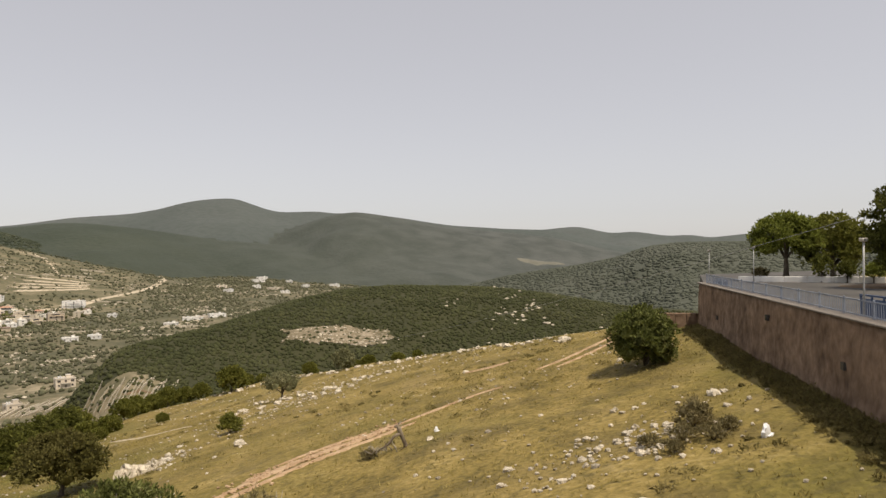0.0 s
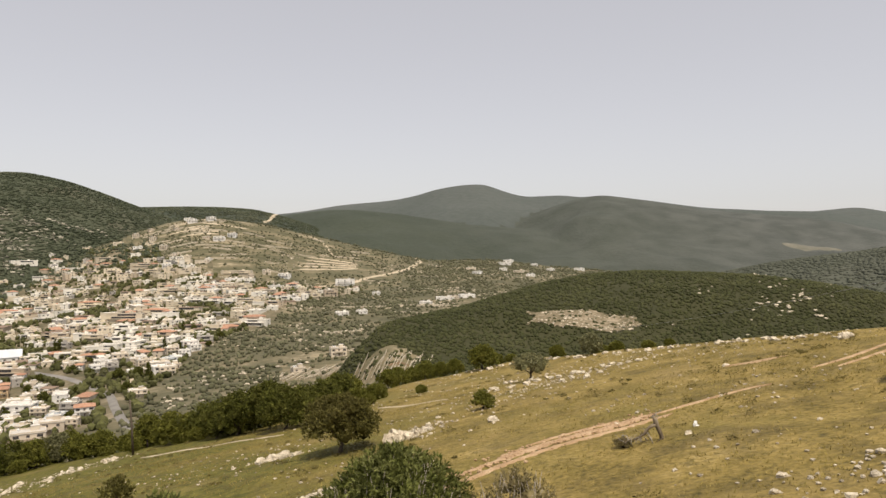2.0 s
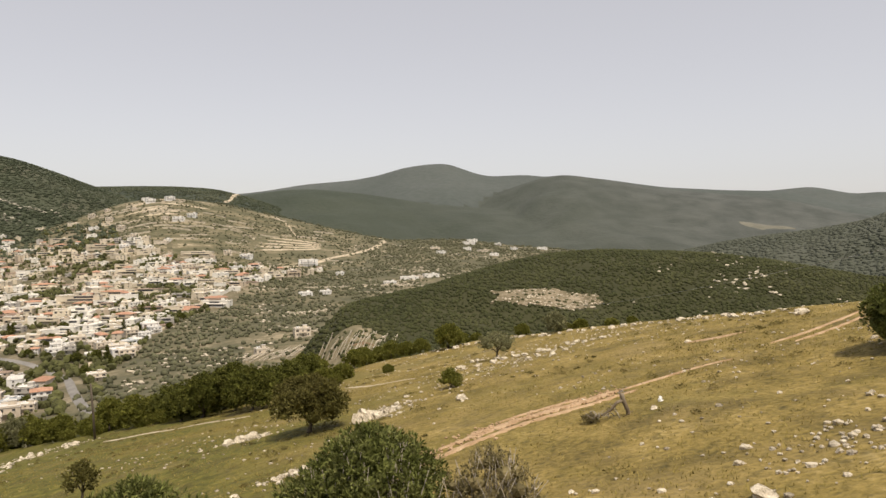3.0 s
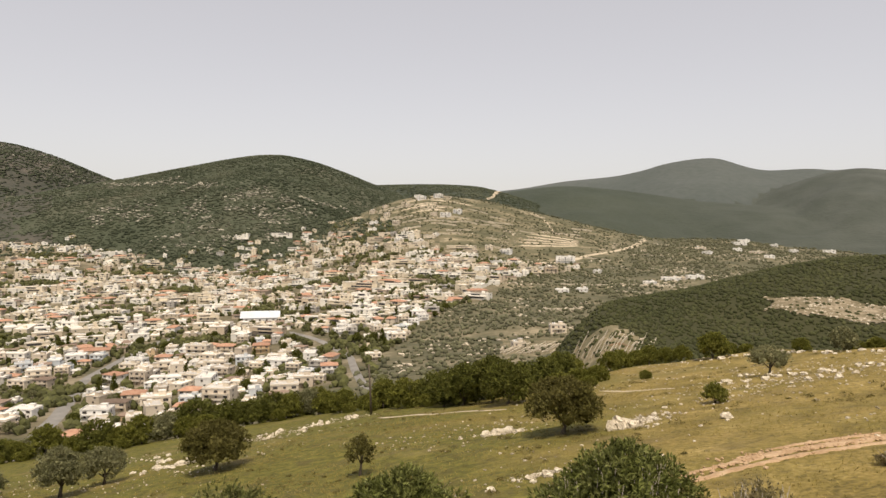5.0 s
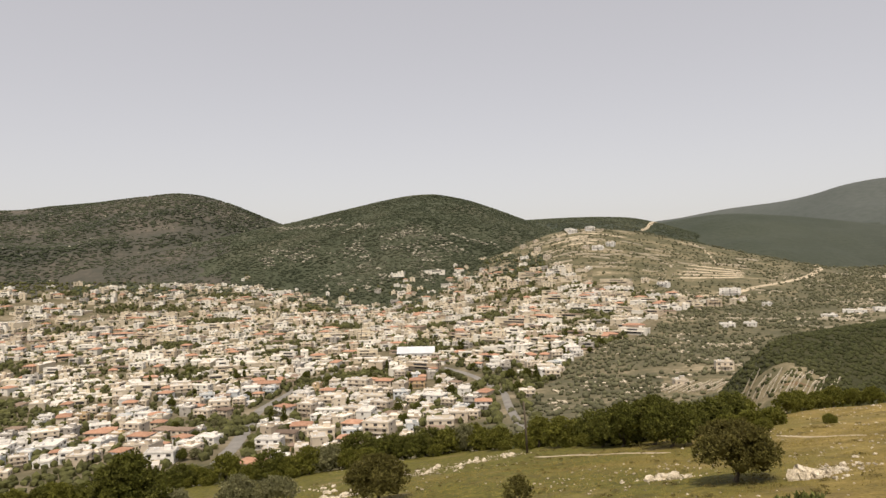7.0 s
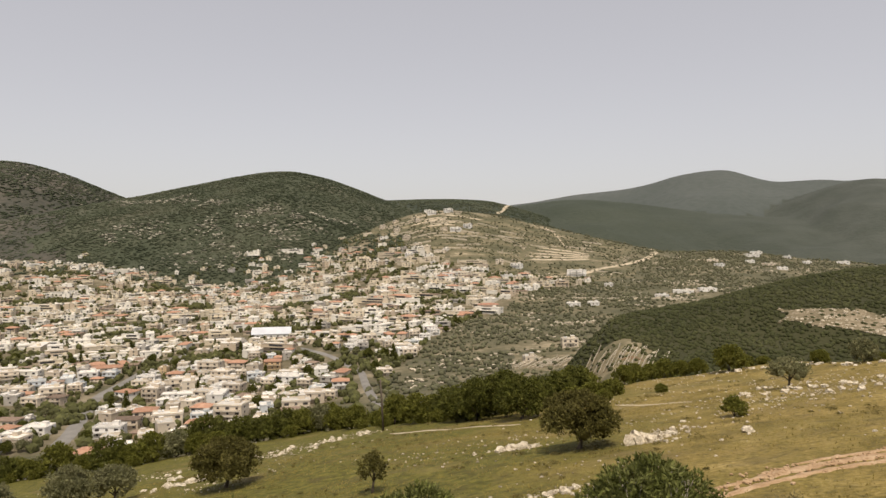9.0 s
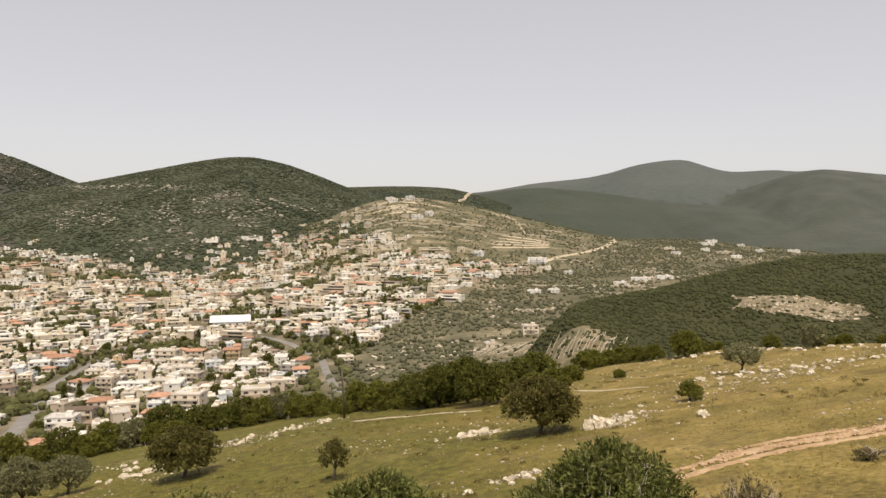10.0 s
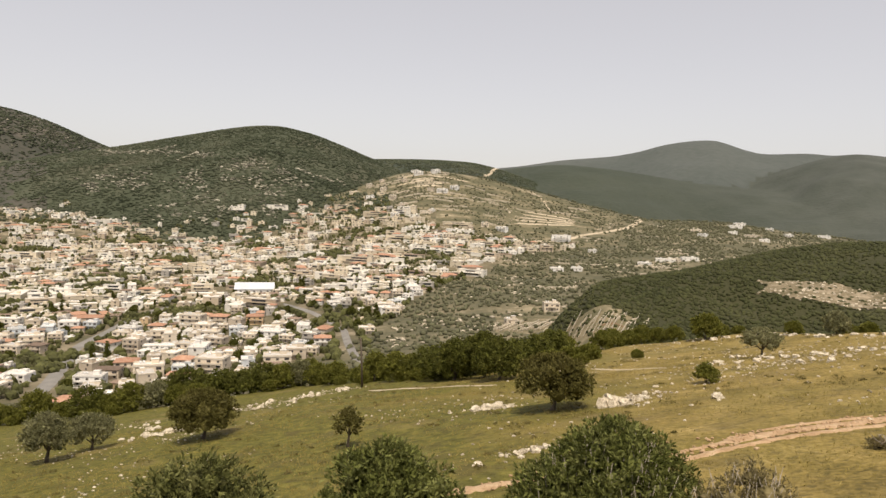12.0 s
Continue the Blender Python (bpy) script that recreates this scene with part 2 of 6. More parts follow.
def wave(x, y, size, seed):
    """Cheap smooth unevenness in -1..1."""
    a, b = x / size, y / size
    return (np.sin(a * 1.7 + seed + 1.3 * np.sin(b * 0.9 + seed * 2)) + np.sin(b * 1.9 - seed + 1.1 * np.sin(a * 1.2 + 3 * seed))
            + 0.6 * np.sin((a + b) * 2.9 + seed * 5) + 0.5 * np.sin((a - b) * 3.7 + seed * 7)) / 3.1


def ridge(line, az, r, x, y, front, back, round_off, gully, seed):
    rc, zc = at(line[0], az), at(line[1], az)
    d = r - rc
    fall = np.sqrt(d * d + round_off ** 2) - round_off
    z = zc - fall * np.where(d < 0, front, back)
    return z + gully * wave(x, y, gully * 6, seed) * np.clip(np.abs(d) / (round_off * 2.5), 0, 1)


def slope_height(az, r):
    zs = [EYE_Z + R * np.tan(np.radians(at(s, az))) for R, s in zip(SLOPE_R, SLOPE)]
    z = zs[0] + np.zeros_like(r)
    for k in range(4):
        u = np.clip((r - SLOPE_R[k]) / (SLOPE_R[k + 1] - SLOPE_R[k]), 0, 1)
        z = z + (zs[k + 1] - zs[k]) * u
    return z - 0.32 * np.maximum(r - 1615, 0)


def layers(x, y):
    x, y = np.asarray(x, float), np.asarray(y, float)
    r, az = np.hypot(x, y), np.degrees(np.arctan2(x, y))
    az = np.clip(az, -75, 75)
    over = np.maximum(r - at(EDGE, az), 0)
    meadow = GRADE_Z + GRADE_X * x + GRADE_Y * y + 0.22 * wave(x, y, 7, 1.0) + 0.5 * wave(x, y, 23, 2.0) * np.clip(r / 60, 0, 1) - 0.45 * (np.sqrt(over ** 2 + 64) - 8)
    town = np.maximum(slope_height(az, r), -170) + 3.0 * wave(x, y, 95, 4.0) * np.clip((r - 300) / 300, 0, 1)
    spur = ridge(SPUR, az, r, x, y, 0.30, 0.42, 60, 6, 0.5)
    low = ridge(HILL_LOW, az, r, x, y, 0.30, 0.4, 145, 14, 1.5)
    rnd = ridge(HILL_ROUND, az, r, x, y, 0.44, 0.4, 180, 17, 2.5)
    west = ridge(HILL_WEST, az, r, x, y, 0.42, 0.4, 220, 24, 3.5)
    east = ridge(HILL_EAST, az, r, x, y, 0.30, 0.4, 140, 15, 4.5)
    peak = ridge(RIDGE_PEAK, az, r, x, y, 0.40, 0.4, 230, 24, 5.5)
    far = ridge(RIDGE_FAR, az, r, x, y, 0.20, 0.4, 280, 28, 6.5)
    foot = ridge(RIDGE_FOOT, az, r, x, y, 0.26, 0.16, 260, 22, 7.5)
    shoulder = ridge(RIDGE_SHOULDER, az, r, x, y, 0.36, 0.4, 210, 22, 8.5)
    return np.stack([meadow, town, spur, low, rnd, west, east, peak, far, foot, shoulder])


def height(x, y):
    return layers(x, y).max(axis=0)


def ground_z(x, y):
    return float(height(np.array([x]), np.array([y]))[0])


def mesh_from(name, verts, faces, mats, index=None, smooth=True):
    me = bpy.data.meshes.new(name)
    verts, faces = np.asarray(verts, np.float32), np.asarray(faces, np.int32)
    k = faces.shape[1]
    me.vertices.add(len(verts)), me.loops.add(faces.size), me.polygons.add(len(faces))
    me.vertices.foreach_set("co", verts.ravel())
    me.loops.foreach_set("vertex_index", faces.ravel())
    me.polygons.foreach_set("loop_start", np.arange(0, faces.size, k, dtype=np.int32))
    for m in mats:
        me.materials.append(m)
    if index is not None:
        me.polygons.foreach_set("material_index", np.asarray(index, np.int32))
    me.polygons.foreach_set("use_smooth", np.full(len(faces), smooth))
    me.update(calc_edges=True)
    me.validate()
    return me


def town_zone(az, r):
    """Where the houses stand: from the valley floor up to the foot of the hills, thinning out along the knoll."""
    r = r / FAR_SCALE
    top = (1 + 0.022 * np.sin(az * 2.9) + 0.018 * np.sin(az * 7.3 + r * 0.02)) * np.interp(az, [-75, -52, -46, -38, -34, -31, -28, -24, -20, -17.6, -15.8, -13.5, -11.2, -8.8, -6.5, -3, 1], [880, 890, 940, 1000, 900, 850, 850, 865, 905, 915, 860, 800, 740, 715, 690, 670, 660])
    low = np.interp(az, [-75, -30, -18, -16, -13.5, -10.5, -8.7, -5.9, -4, 1], [200, 215, 250, 300, 350, 420, 455, 490, 570, 640])
    return (r > low) & (r < top) & (az < 1)


def build_ground():
    az = np.concatenate([np.arange(-75, 75, 0.4), np.arange(75, 285, 6.0)])
    rr = np.concatenate([np.arange(0.5, 150, 0.9), np.geomspace(150, 4900, 190)])
    A, R = np.meshgrid(np.radians(az), rr, indexing="ij")
    X, Y = R * np.sin(A), R * np.cos(A)
    L = layers(X.ravel(), Y.ravel())
    Z = L.max(axis=0)
    na, nr = A.shape
    i, j = np.meshgrid(np.arange(na), np.arange(nr - 1), indexing="ij")
    a, b = (i * nr + j).ravel(), (((i + 1) % na) * nr + j).ravel()
    faces = np.stack([a, a + 1, b + 1, b], 1)
    cx, cy = X.ravel()[faces].mean(1), Y.ravel()[faces].mean(1)
    which = layers(cx, cy).argmax(axis=0)
    r, deg = np.hypot(cx, cy), np.degrees(np.arctan2(cx, cy))
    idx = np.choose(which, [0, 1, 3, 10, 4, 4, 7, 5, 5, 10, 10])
    idx = np.where((which == 2) & (deg < 5.2 + 1.5 * wave(cx, cy, 24, 3.0)) & (r < 428 + 9 * wave(cx, cy, 15, 1.0)), 8, idx)
    idx = np.where((which == 1) & town_zone(deg, r), 2, idx)
    idx = np.where((which == 1) & (r > 1120 + 90 * wave(cx, cy, 60, 1.0)) & (deg > -19) & (deg < 4.5 + 2.5 * wave(cx, cy, 70, 2.0)) & ~town_zone(deg, r), 6, idx)
    idx = np.where((which == 1) & (deg > -5.4 + wave(cx, cy, 20, 2.0)) & (deg < 0.4) & (np.abs(r - 535 + 12 * wave(cx, cy, 18, 4.0)) < 44), 8, idx)
    idx = np.where((which == 5) | ((which == 4) & (deg < -40 + 2.5 * wave(cx, cy, 70, 2.0))) | ((which == 1) & (deg < -38) & ~town_zone(deg, r)), 9, idx)
    idx = np.where((which == 0) & (r > at(EDGE, np.clip(deg, -75, 75)) + 12), 3, idx)
    ob = new("ground", mesh_from("ground", np.stack([X.ravel(), Y.ravel(), Z], 1), faces, [M_MEADOW, M_SCRUB, M_TOWN, M_WOOD_FLOOR, M_ROCKY, M_FAR_HAZED, M_KNOLL, M_EAST, M_PLOTS, M_BROWN, M_PINES], idx))
    tagged(ob, "grassy hillside falling to a valley and wooded hills", "ground", kind="structure")


build_ground()

# ---- more materials ----
M_SPUR_TREES = material("scrub_oak_foliage", [(0.029, 0.034, 0.011), (0.044, 0.048, 0.017), (0.066, 0.067, 0.027)], 0.03, 12, island=0.22, bump=0.8, bump_size=0.6)
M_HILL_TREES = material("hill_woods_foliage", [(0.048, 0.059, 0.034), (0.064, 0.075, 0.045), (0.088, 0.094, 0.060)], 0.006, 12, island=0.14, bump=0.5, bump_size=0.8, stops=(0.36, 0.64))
# same haze painted into the eastern hill's trees: paler, less saturated
M_EAST_TREES = material("eastern_foliage_hazed", [(0.062, 0.069, 0.050), (0.077, 0.084, 0.062), (0.096, 0.100, 0.078)], 0.006, 12, island=0.1, bump=0.5, bump_size=0.8)
M_GROVE = material("olive_grove_foliage", [(0.064, 0.066, 0.035), (0.092, 0.092, 0.052), (0.128, 0.123, 0.074)], 0.05, 8, island=0.3, bump=0.8, bump_size=0.4)
M_TOWN_TREES = material("garden_tree_foliage", [(0.048, 0.052, 0.017), (0.073, 0.075, 0.026), (0.104, 0.105, 0.040)], 0.08, 8, island=0.35, bump=0.8, bump_size=0.4)
M_LEAF_OAK = material("oak_leaves", [(0.102, 0.105, 0.019), (0.150, 0.152, 0.031), (0.214, 0.205, 0.054)], 0.9, 8, rough=0.6, island=0.45, bump=0, shine=0.1)
M_LEAF_DEEP = material("carob_leaves", [(0.066, 0.072, 0.014), (0.104, 0.110, 0.024), (0.158, 0.156, 0.043)], 0.9, 8, rough=0.6, island=0.45, bump=0, shine=0.1)
M_LEAF_BROWN = material("dusty_brown_green_leaves", [(0.080, 0.074, 0.020), (0.120, 0.108, 0.032), (0.170, 0.150, 0.056)], 0.9, 8, rough=0.65, island=0.4, bump=0, shine=0.1)
M_LEAF_OLIVE = material("olive_leaves", [(0.145, 0.147, 0.070), (0.215, 0.211, 0.108), (0.295, 0.282, 0.160)], 0.9, 8, rough=0.6, island=0.4, bump=0, shine=0.1)
M_LEAF_BUSH = material("glossy_shrub_leaves", [(0.068, 0.080, 0.018), (0.134, 0.148, 0.042), (0.255, 0.262, 0.102)], 2.0, 6, rough=0.6, island=0.6, bump=0, shine=0.1)
M_LEAF_PALE = material("pale_green_shrub_leaves", [(0.075, 0.082, 0.024), (0.130, 0.136, 0.045), (0.215, 0.212, 0.090)], 2.0, 6, rough=0.6, island=0.5, bump=0, shine=0.1)
M_LEAF_DRY = material("dry_shrub_leaves", [(0.135, 0.115, 0.052), (0.210, 0.175, 0.084), (0.310, 0.255, 0.135)], 2.0, 6, rough=0.7, island=0.4, bump=0, shine=0.1)
M_LEAF_LIGHT = material("bright_yard_leaves", [(0.105, 0.120, 0.020), (0.165, 0.186, 0.036), (0.240, 0.262, 0.062)], 1.2, 6, rough=0.6, island=0.4, bump=0, shine=0.1)
M_BARK = material("grey_brown_bark", [(0.05, 0.04, 0.03), (0.10, 0.08, 0.06), (0.17, 0.14, 0.11)], 3, 6, bump=0.8, bump_size=0.03, stretch=(1, 1, 0.3))
M_TWIG = material("pale_dead_twigs", [(0.25, 0.22, 0.18), (0.4, 0.36, 0.3)], 3, 6)
M_STONE = material("pale_limestone", [(0.14, 0.12, 0.085), (0.36, 0.31, 0.235), (0.53, 0.465, 0.365), (0.62, 0.56, 0.455)], 3.0, 5, island=0.25, bump=1.0, bump_size=0.08, stops=(0.34, 0.62))
M_EARTH = material("bare_reddish_earth", [(0.26, 0.165, 0.09), (0.40, 0.27, 0.16), (0.52, 0.39, 0.26)], 1.6, 6, bump=0.7, bump_size=0.06)
M_PALE_EARTH = material("pale_bare_earth", [(0.30, 0.25, 0.17), (0.44, 0.37, 0.27), (0.56, 0.48, 0.37)], 0.08, 8, bump=0.6, bump_size=0.3)
M_CLEARING = material("stony_clearing_ground", [(0.06, 0.055, 0.028), (0.125, 0.105, 0.062), (0.22, 0.18, 0.12), (0.34, 0.285, 0.21)], 0.07, 8, bump=0.7, bump_size=0.4)
M_STUBBLE = material("grey_stubble", [(0.105, 0.104, 0.082), (0.150, 0.145, 0.115), (0.195, 0.185, 0.150)], 0.02, 8, bump=0.4, bump_size=1.0)
M_ASPHALT = material("grey_asphalt", [(0.15, 0.142, 0.13), (0.21, 0.20, 0.185), (0.26, 0.245, 0.225)], 0.1, 10, bump=0.3, bump_size=0.02)
M_GRASS = material("grass_blades", [(0.165, 0.140, 0.036), (0.26, 0.205, 0.062), (0.37, 0.295, 0.115)], 0.4, 5, island=0.35, bump=0)
M_WEED = material("weed_leaves", [(0.11, 0.094, 0.032), (0.17, 0.140, 0.050), (0.25, 0.200, 0.084)], 0.4, 5, island=0.35, bump=0)
M_WALL = material("weathered_stone_wall", [(0.072, 0.046, 0.029), (0.160, 0.104, 0.066), (0.250, 0.168, 0.112), (0.345, 0.250, 0.178)], 0.8, 3.6, bump=1.0, bump_size=0.09, stretch=(1, 1, 0.9), mix=0.5)
M_HILL_ROCK = material("grey_weathered_rock", [(0.13, 0.125, 0.095), (0.25, 0.235, 0.185), (0.42, 0.39, 0.32)], 0.15, 6, island=0.45, bump=0.5, bump_size=0.3)
M_DEADWOOD = material("weathered_dead_wood", [(0.10, 0.075, 0.05), (0.19, 0.15, 0.105), (0.30, 0.25, 0.19)], 4, 6, bump=0.8, bump_size=0.02, stretch=(1, 1, 0.3))
M_PALE_BLUE = material("faded_blue_paint", [(0.17, 0.20, 0.26), (0.30, 0.33, 0.38)], 3, 6, rough=0.5, bump=0.1)
M_SOIL = material("dry_brown_soil", [(0.10, 0.065, 0.038), (0.17, 0.115, 0.07), (0.23, 0.165, 0.10)], 0.9, 7, bump=0.6, bump_size=0.05)
M_YARD = material("dark_worn_asphalt", [(0.055, 0.052, 0.048), (0.085, 0.08, 0.073), (0.12, 0.11, 0.098)], 0.4, 8, bump=0.4, bump_size=0.02)
M_COPING = material("grey_concrete", [(0.15, 0.13, 0.11), (0.25, 0.22, 0.19)], 1.0, 8, bump=0.4, bump_size=0.02)
M_WHITE = material("white_painted_masonry", [(0.66, 0.64, 0.60), (0.82, 0.80, 0.765)], 0.5, 8, bump=0.15, bump_size=0.02, per_object=0.12)
M_CREAM = material("cream_plaster", [(0.55, 0.47, 0.365), (0.70, 0.62, 0.51)], 0.3, 8, bump=0.15, bump_size=0.02, per_object=0.15)
M_ROSE = material("rosy_stone_cladding", [(0.48, 0.40, 0.31), (0.60, 0.52, 0.42)], 0.3, 8, bump=0.2, bump_size=0.02, per_object=0.15)
M_GREY = material("raw_concrete_block", [(0.32, 0.30, 0.27), (0.46, 0.43, 0.39)], 0.3, 8, bump=0.2, bump_size=0.02, per_object=0.15)
M_ROOF = material("flat_roof_screed", [(0.48, 0.45, 0.405), (0.71, 0.68, 0.63)], 0.25, 8, bump=0.1, per_object=0.25)
M_TILE = material("red_roof_tiles", [(0.30, 0.155, 0.100), (0.40, 0.225, 0.150), (0.47, 0.305, 0.215)], 0.6, 8, bump=0.5, bump_size=0.05, per_object=0.15)
# window glass, and the painted shade of drain holes and far house bands
M_PANE_AND_SHADE = material("dark_pane_and_shade", [(0.035, 0.036, 0.04), (0.08, 0.08, 0.08)], 1.0, 4, rough=0.15, bump=0)
M_SHUTTER = material("brown_shutter", [(0.11, 0.085, 0.065), (0.17, 0.13, 0.10)], 2, 6, bump=0.2)
M_TANK = material("white_plastic_tank", [(0.62, 0.62, 0.62), (0.76, 0.76, 0.76)], 2, 4, rough=0.5, bump=0)
M_BLUE = material("blue_painted_metal", [(0.045, 0.075, 0.15), (0.08, 0.12, 0.21)], 2, 6, rough=0.5, bump=0.1)
M_METAL = material("galvanised_steel", [(0.30, 0.30, 0.29), (0.42, 0.42, 0.41)], 3, 6, rough=0.5, metal=0.3, bump=0.1)
M_LITTER = material("white_plastic_bag", [(0.7, 0.7, 0.7), (0.85, 0.85, 0.85)], 4, 5, rough=0.5, bump=0.4)
M_PALE_BLUE_WALL = material("pale_blue_plaster", [(0.46, 0.50, 0.53), (0.60, 0.63, 0.65)], 0.4, 8, bump=0.15, bump_size=0.02, per_object=0.15)
M_OCHRE = material("ochre_plaster", [(0.46, 0.33, 0.19), (0.58, 0.44, 0.28)], 0.4, 8, bump=0.15, bump_size=0.02, per_object=0.2)
M_BROWN_ROOF = material("brown_felt_roof", [(0.16, 0.115, 0.085), (0.26, 0.19, 0.145)], 0.4, 8, bump=0.2, per_object=0.3)
WALL_PAINTS = [M_WHITE, M_CREAM, M_ROSE, M_GREY, M_PALE_BLUE_WALL, M_OCHRE]


def thin_leaf(m, share=0.35):
    """Leaves let part of the light through."""
    n, l = m.node_tree.nodes, m.node_tree.links
    b = n["Principled BSDF"]
    glow, both = n.new("ShaderNodeBsdfTranslucent"), n.new("ShaderNodeMixShader")
    l.new(b.inputs["Base Color"].links[0].from_socket, glow.inputs["Color"])
    both.inputs[0].default_value = share
    l.new(b.outputs[0], both.inputs[1]), l.new(glow.outputs[0], both.inputs[2])
    l.new(both.outputs[0], n["Material Output"].inputs["Surface"])


for leaf_material in (M_LEAF_OAK, M_LEAF_DEEP, M_LEAF_BROWN, M_LEAF_OLIVE, M_LEAF_BUSH, M_LEAF_PALE, M_LEAF_DRY, M_LEAF_LIGHT, M_GRASS, M_WEED):
    thin_leaf(leaf_material)


# ---- builders ----
def empty(name, x, y, z, turn=0.0):
    ob = new(name)
    ob.matrix_world = pose(x, y, z, 0, 0, turn)
    return ob


def part(name, mesh, parent, label="", m=None):
    """One mesh object under a thing or under a part."""
    ob = new(name, mesh)
    ob.parent = parent
    if m is not None:
        ob.matrix_local = m
    if label:
        tagged(ob, label)
    return ob


def ico(sub):
    bm = bmesh.new()
    bmesh.ops.create_icosphere(bm, subdivisions=sub, radius=1)
    v = np.array([q.co[:] for q in bm.verts])
    f = np.array([[q.index for q in p.verts] for p in bm.faces])
    bm.free()
    return v, f


ICO20, ICO80, ICO320 = ico(1), ico(2), ico(3)


def blobs(places, sizes, base, jitter, rng):
    """Rough lumps, one island each: places n x 3, sizes n x 3."""
    v, f = base
    n = len(places)
    turn = rng.uniform(0, 2 * np.pi, n)
    c, s = np.cos(turn)[:, None], np.sin(turn)[:, None]
    k = v[None] * (1 + jitter * rng.uniform(-1, 1, (n, len(v), 1)))
    k = np.stack([k[..., 0] * c - k[..., 1] * s, k[..., 0] * s + k[..., 1] * c, k[..., 2]], 2)
    verts = (k * sizes[:, None, :] + places[:, None, :]).reshape(-1, 3)
    faces = (f[None] + (np.arange(n) * len(v))[:, None, None]).reshape(-1, 3)
    return verts, faces


def join(*pieces):
    vs, fs, at_ = [], [], 0
    for v, f in pieces:
        vs.append(v), fs.append(np.asarray(f) + at_)
        at_ += len(v)
    return np.concatenate(vs), np.concatenate(fs)


BOX_V = np.array([[-1, -1, -1], [1, -1, -1], [1, 1, -1], [-1, 1, -1], [-1, -1, 1], [1, -1, 1], [1, 1, 1], [-1, 1, 1]]) * 0.5
BOX_F = np.array([[0, 3, 2, 1], [4, 5, 6, 7], [0, 1, 5, 4], [1, 2, 6, 5], [2, 3, 7, 6], [3, 0, 4, 7]])


def box(cx, cy, cz, sx, sy, sz):
    return BOX_V * (sx, sy, sz) + (cx, cy, cz), BOX_F


def box_mesh(name, boxes, mats, index=None, bevel=0.0):
    """Boxes joined into one mesh; index: the material of each box."""
    v, f = join(*[box(*b) for b in boxes])
    idx = None if index is None else np.repeat(index, 6)
    me = mesh_from(name, v, f, mats, idx, smooth=False)
    if bevel:
        bm = bmesh.new()
        bm.from_mesh(me)
        bmesh.ops.bevel(bm, geom=bm.edges[:], offset=bevel, segments=1, affect="EDGES")
        bm.to_mesh(me)
        bm.free()
    return me


def tube(points, radii, sides=7):
    """A tapered limb along points, in triangles."""
    pts = [Vector(p) for p in points]
    rings = []
    for k, p in enumerate(pts):
        way = (pts[min(k + 1, len(pts) - 1)] - pts[max(k - 1, 0)]).normalized()
        u = way.orthogonal().normalized()
        w = way.cross(u)
        rings += [list(p + (u * math.cos(a) + w * math.sin(a)) * radii[k]) for a in [2 * math.pi * q / sides for q in range(sides)]]
    faces = []
    for k in range(len(pts) - 1):
        for q in range(sides):
            a, b = k * sides + q, k * sides + (q + 1) % sides
            faces += [[a, b, b + sides], [a, b + sides, a + sides]]
    n = len(rings)
    rings += [list(pts[0]), list(pts[-1])]
    for q in range(sides):
        faces += [[n, (q + 1) % sides, q], [n + 1, (len(pts) - 1) * sides + q, (len(pts) - 1) * sides + (q + 1) % sides]]
    return np.array(rings), np.array(faces)


def leaves(lobes, n, size, rng, slim=0.45, depth=0.2, spray=7):
    """Small leaves over the lobes of a crown, in sprays that fan out from their twig."""
    L = np.array(lobes, float)
    weight = (L[:, 3] * L[:, 4] * L[:, 5]) ** (2 / 3)
    m = n // spray
    n = m * spray
    which = rng.choice(len(L), m, p=weight / weight.sum())
    d = rng.normal(size=(m, 3))
    d[:, 2] = np.where(d[:, 2] < -0.4, -d[:, 2], d[:, 2])
    d /= np.linalg.norm(d, axis=1)[:, None]
    reach = 1.10 - np.abs(rng.normal(0, depth, m))
    p = np.repeat(L[which, :3] + d * L[which, 3:] * reach[:, None], spray, axis=0)
    d = np.repeat(d + np.array([0, 0, 0.35]), spray, axis=0)
    s = size * rng.uniform(0.6, 1.4, (n, 1))
    u = d * 0.8 + rng.normal(0, 0.62, (n, 3))
    u /= np.linalg.norm(u, axis=1)[:, None] + 1e-9
    p = p + u * s * rng.uniform(0.5, 1.9, (n, 1))
    w = np.cross(u, d + rng.normal(0, 0.5, (n, 3)))
    w /= np.linalg.norm(w, axis=1)[:, None] + 1e-9
    u, w = u * s, w * s * slim
    verts = np.stack([p - u, p + w, p + u, p - w], 1).reshape(-1, 3)
    k = np.arange(n)[:, None] * 4
    return verts, np.concatenate([k + [0, 1, 2], k + [0, 2, 3]])


def crown_lobes(w, h, z0, count, rng, flat=1.0, dome=False):
    """Overlapping lobes that fill a crown of width w and height h over z0: rounded, or a dome that is widest low down."""
    out = [(0, 0, z0 + h * (0.40 if dome else 0.48), w * 0.33, w * 0.33, h * 0.42)]
    n = count * 3
    for k in range(n):
        u = (k + rng.uniform(0.1, 0.9)) / n
        full = math.sqrt(max(0.05, 1 - u ** 2.2)) if dome else math.sqrt(max(0.08, 1 - (1.9 * u - 0.75) ** 2 / 1.35))
        s = w * rng.uniform(0.08, 0.19) * (0.75 + 0.25 * full)
        q = max(0.0, full * w * 0.5 - s * rng.uniform(0.75, 1.1))
        a = k * 2.39996 + rng.uniform(-0.5, 0.5)
        sz = min(s * 0.95 * flat, h * 0.3)
        out.append((q * math.cos(a), q * math.sin(a), z0 + sz * 0.8 + (h - 1.75 * sz) * u, s, s, sz))
    return out


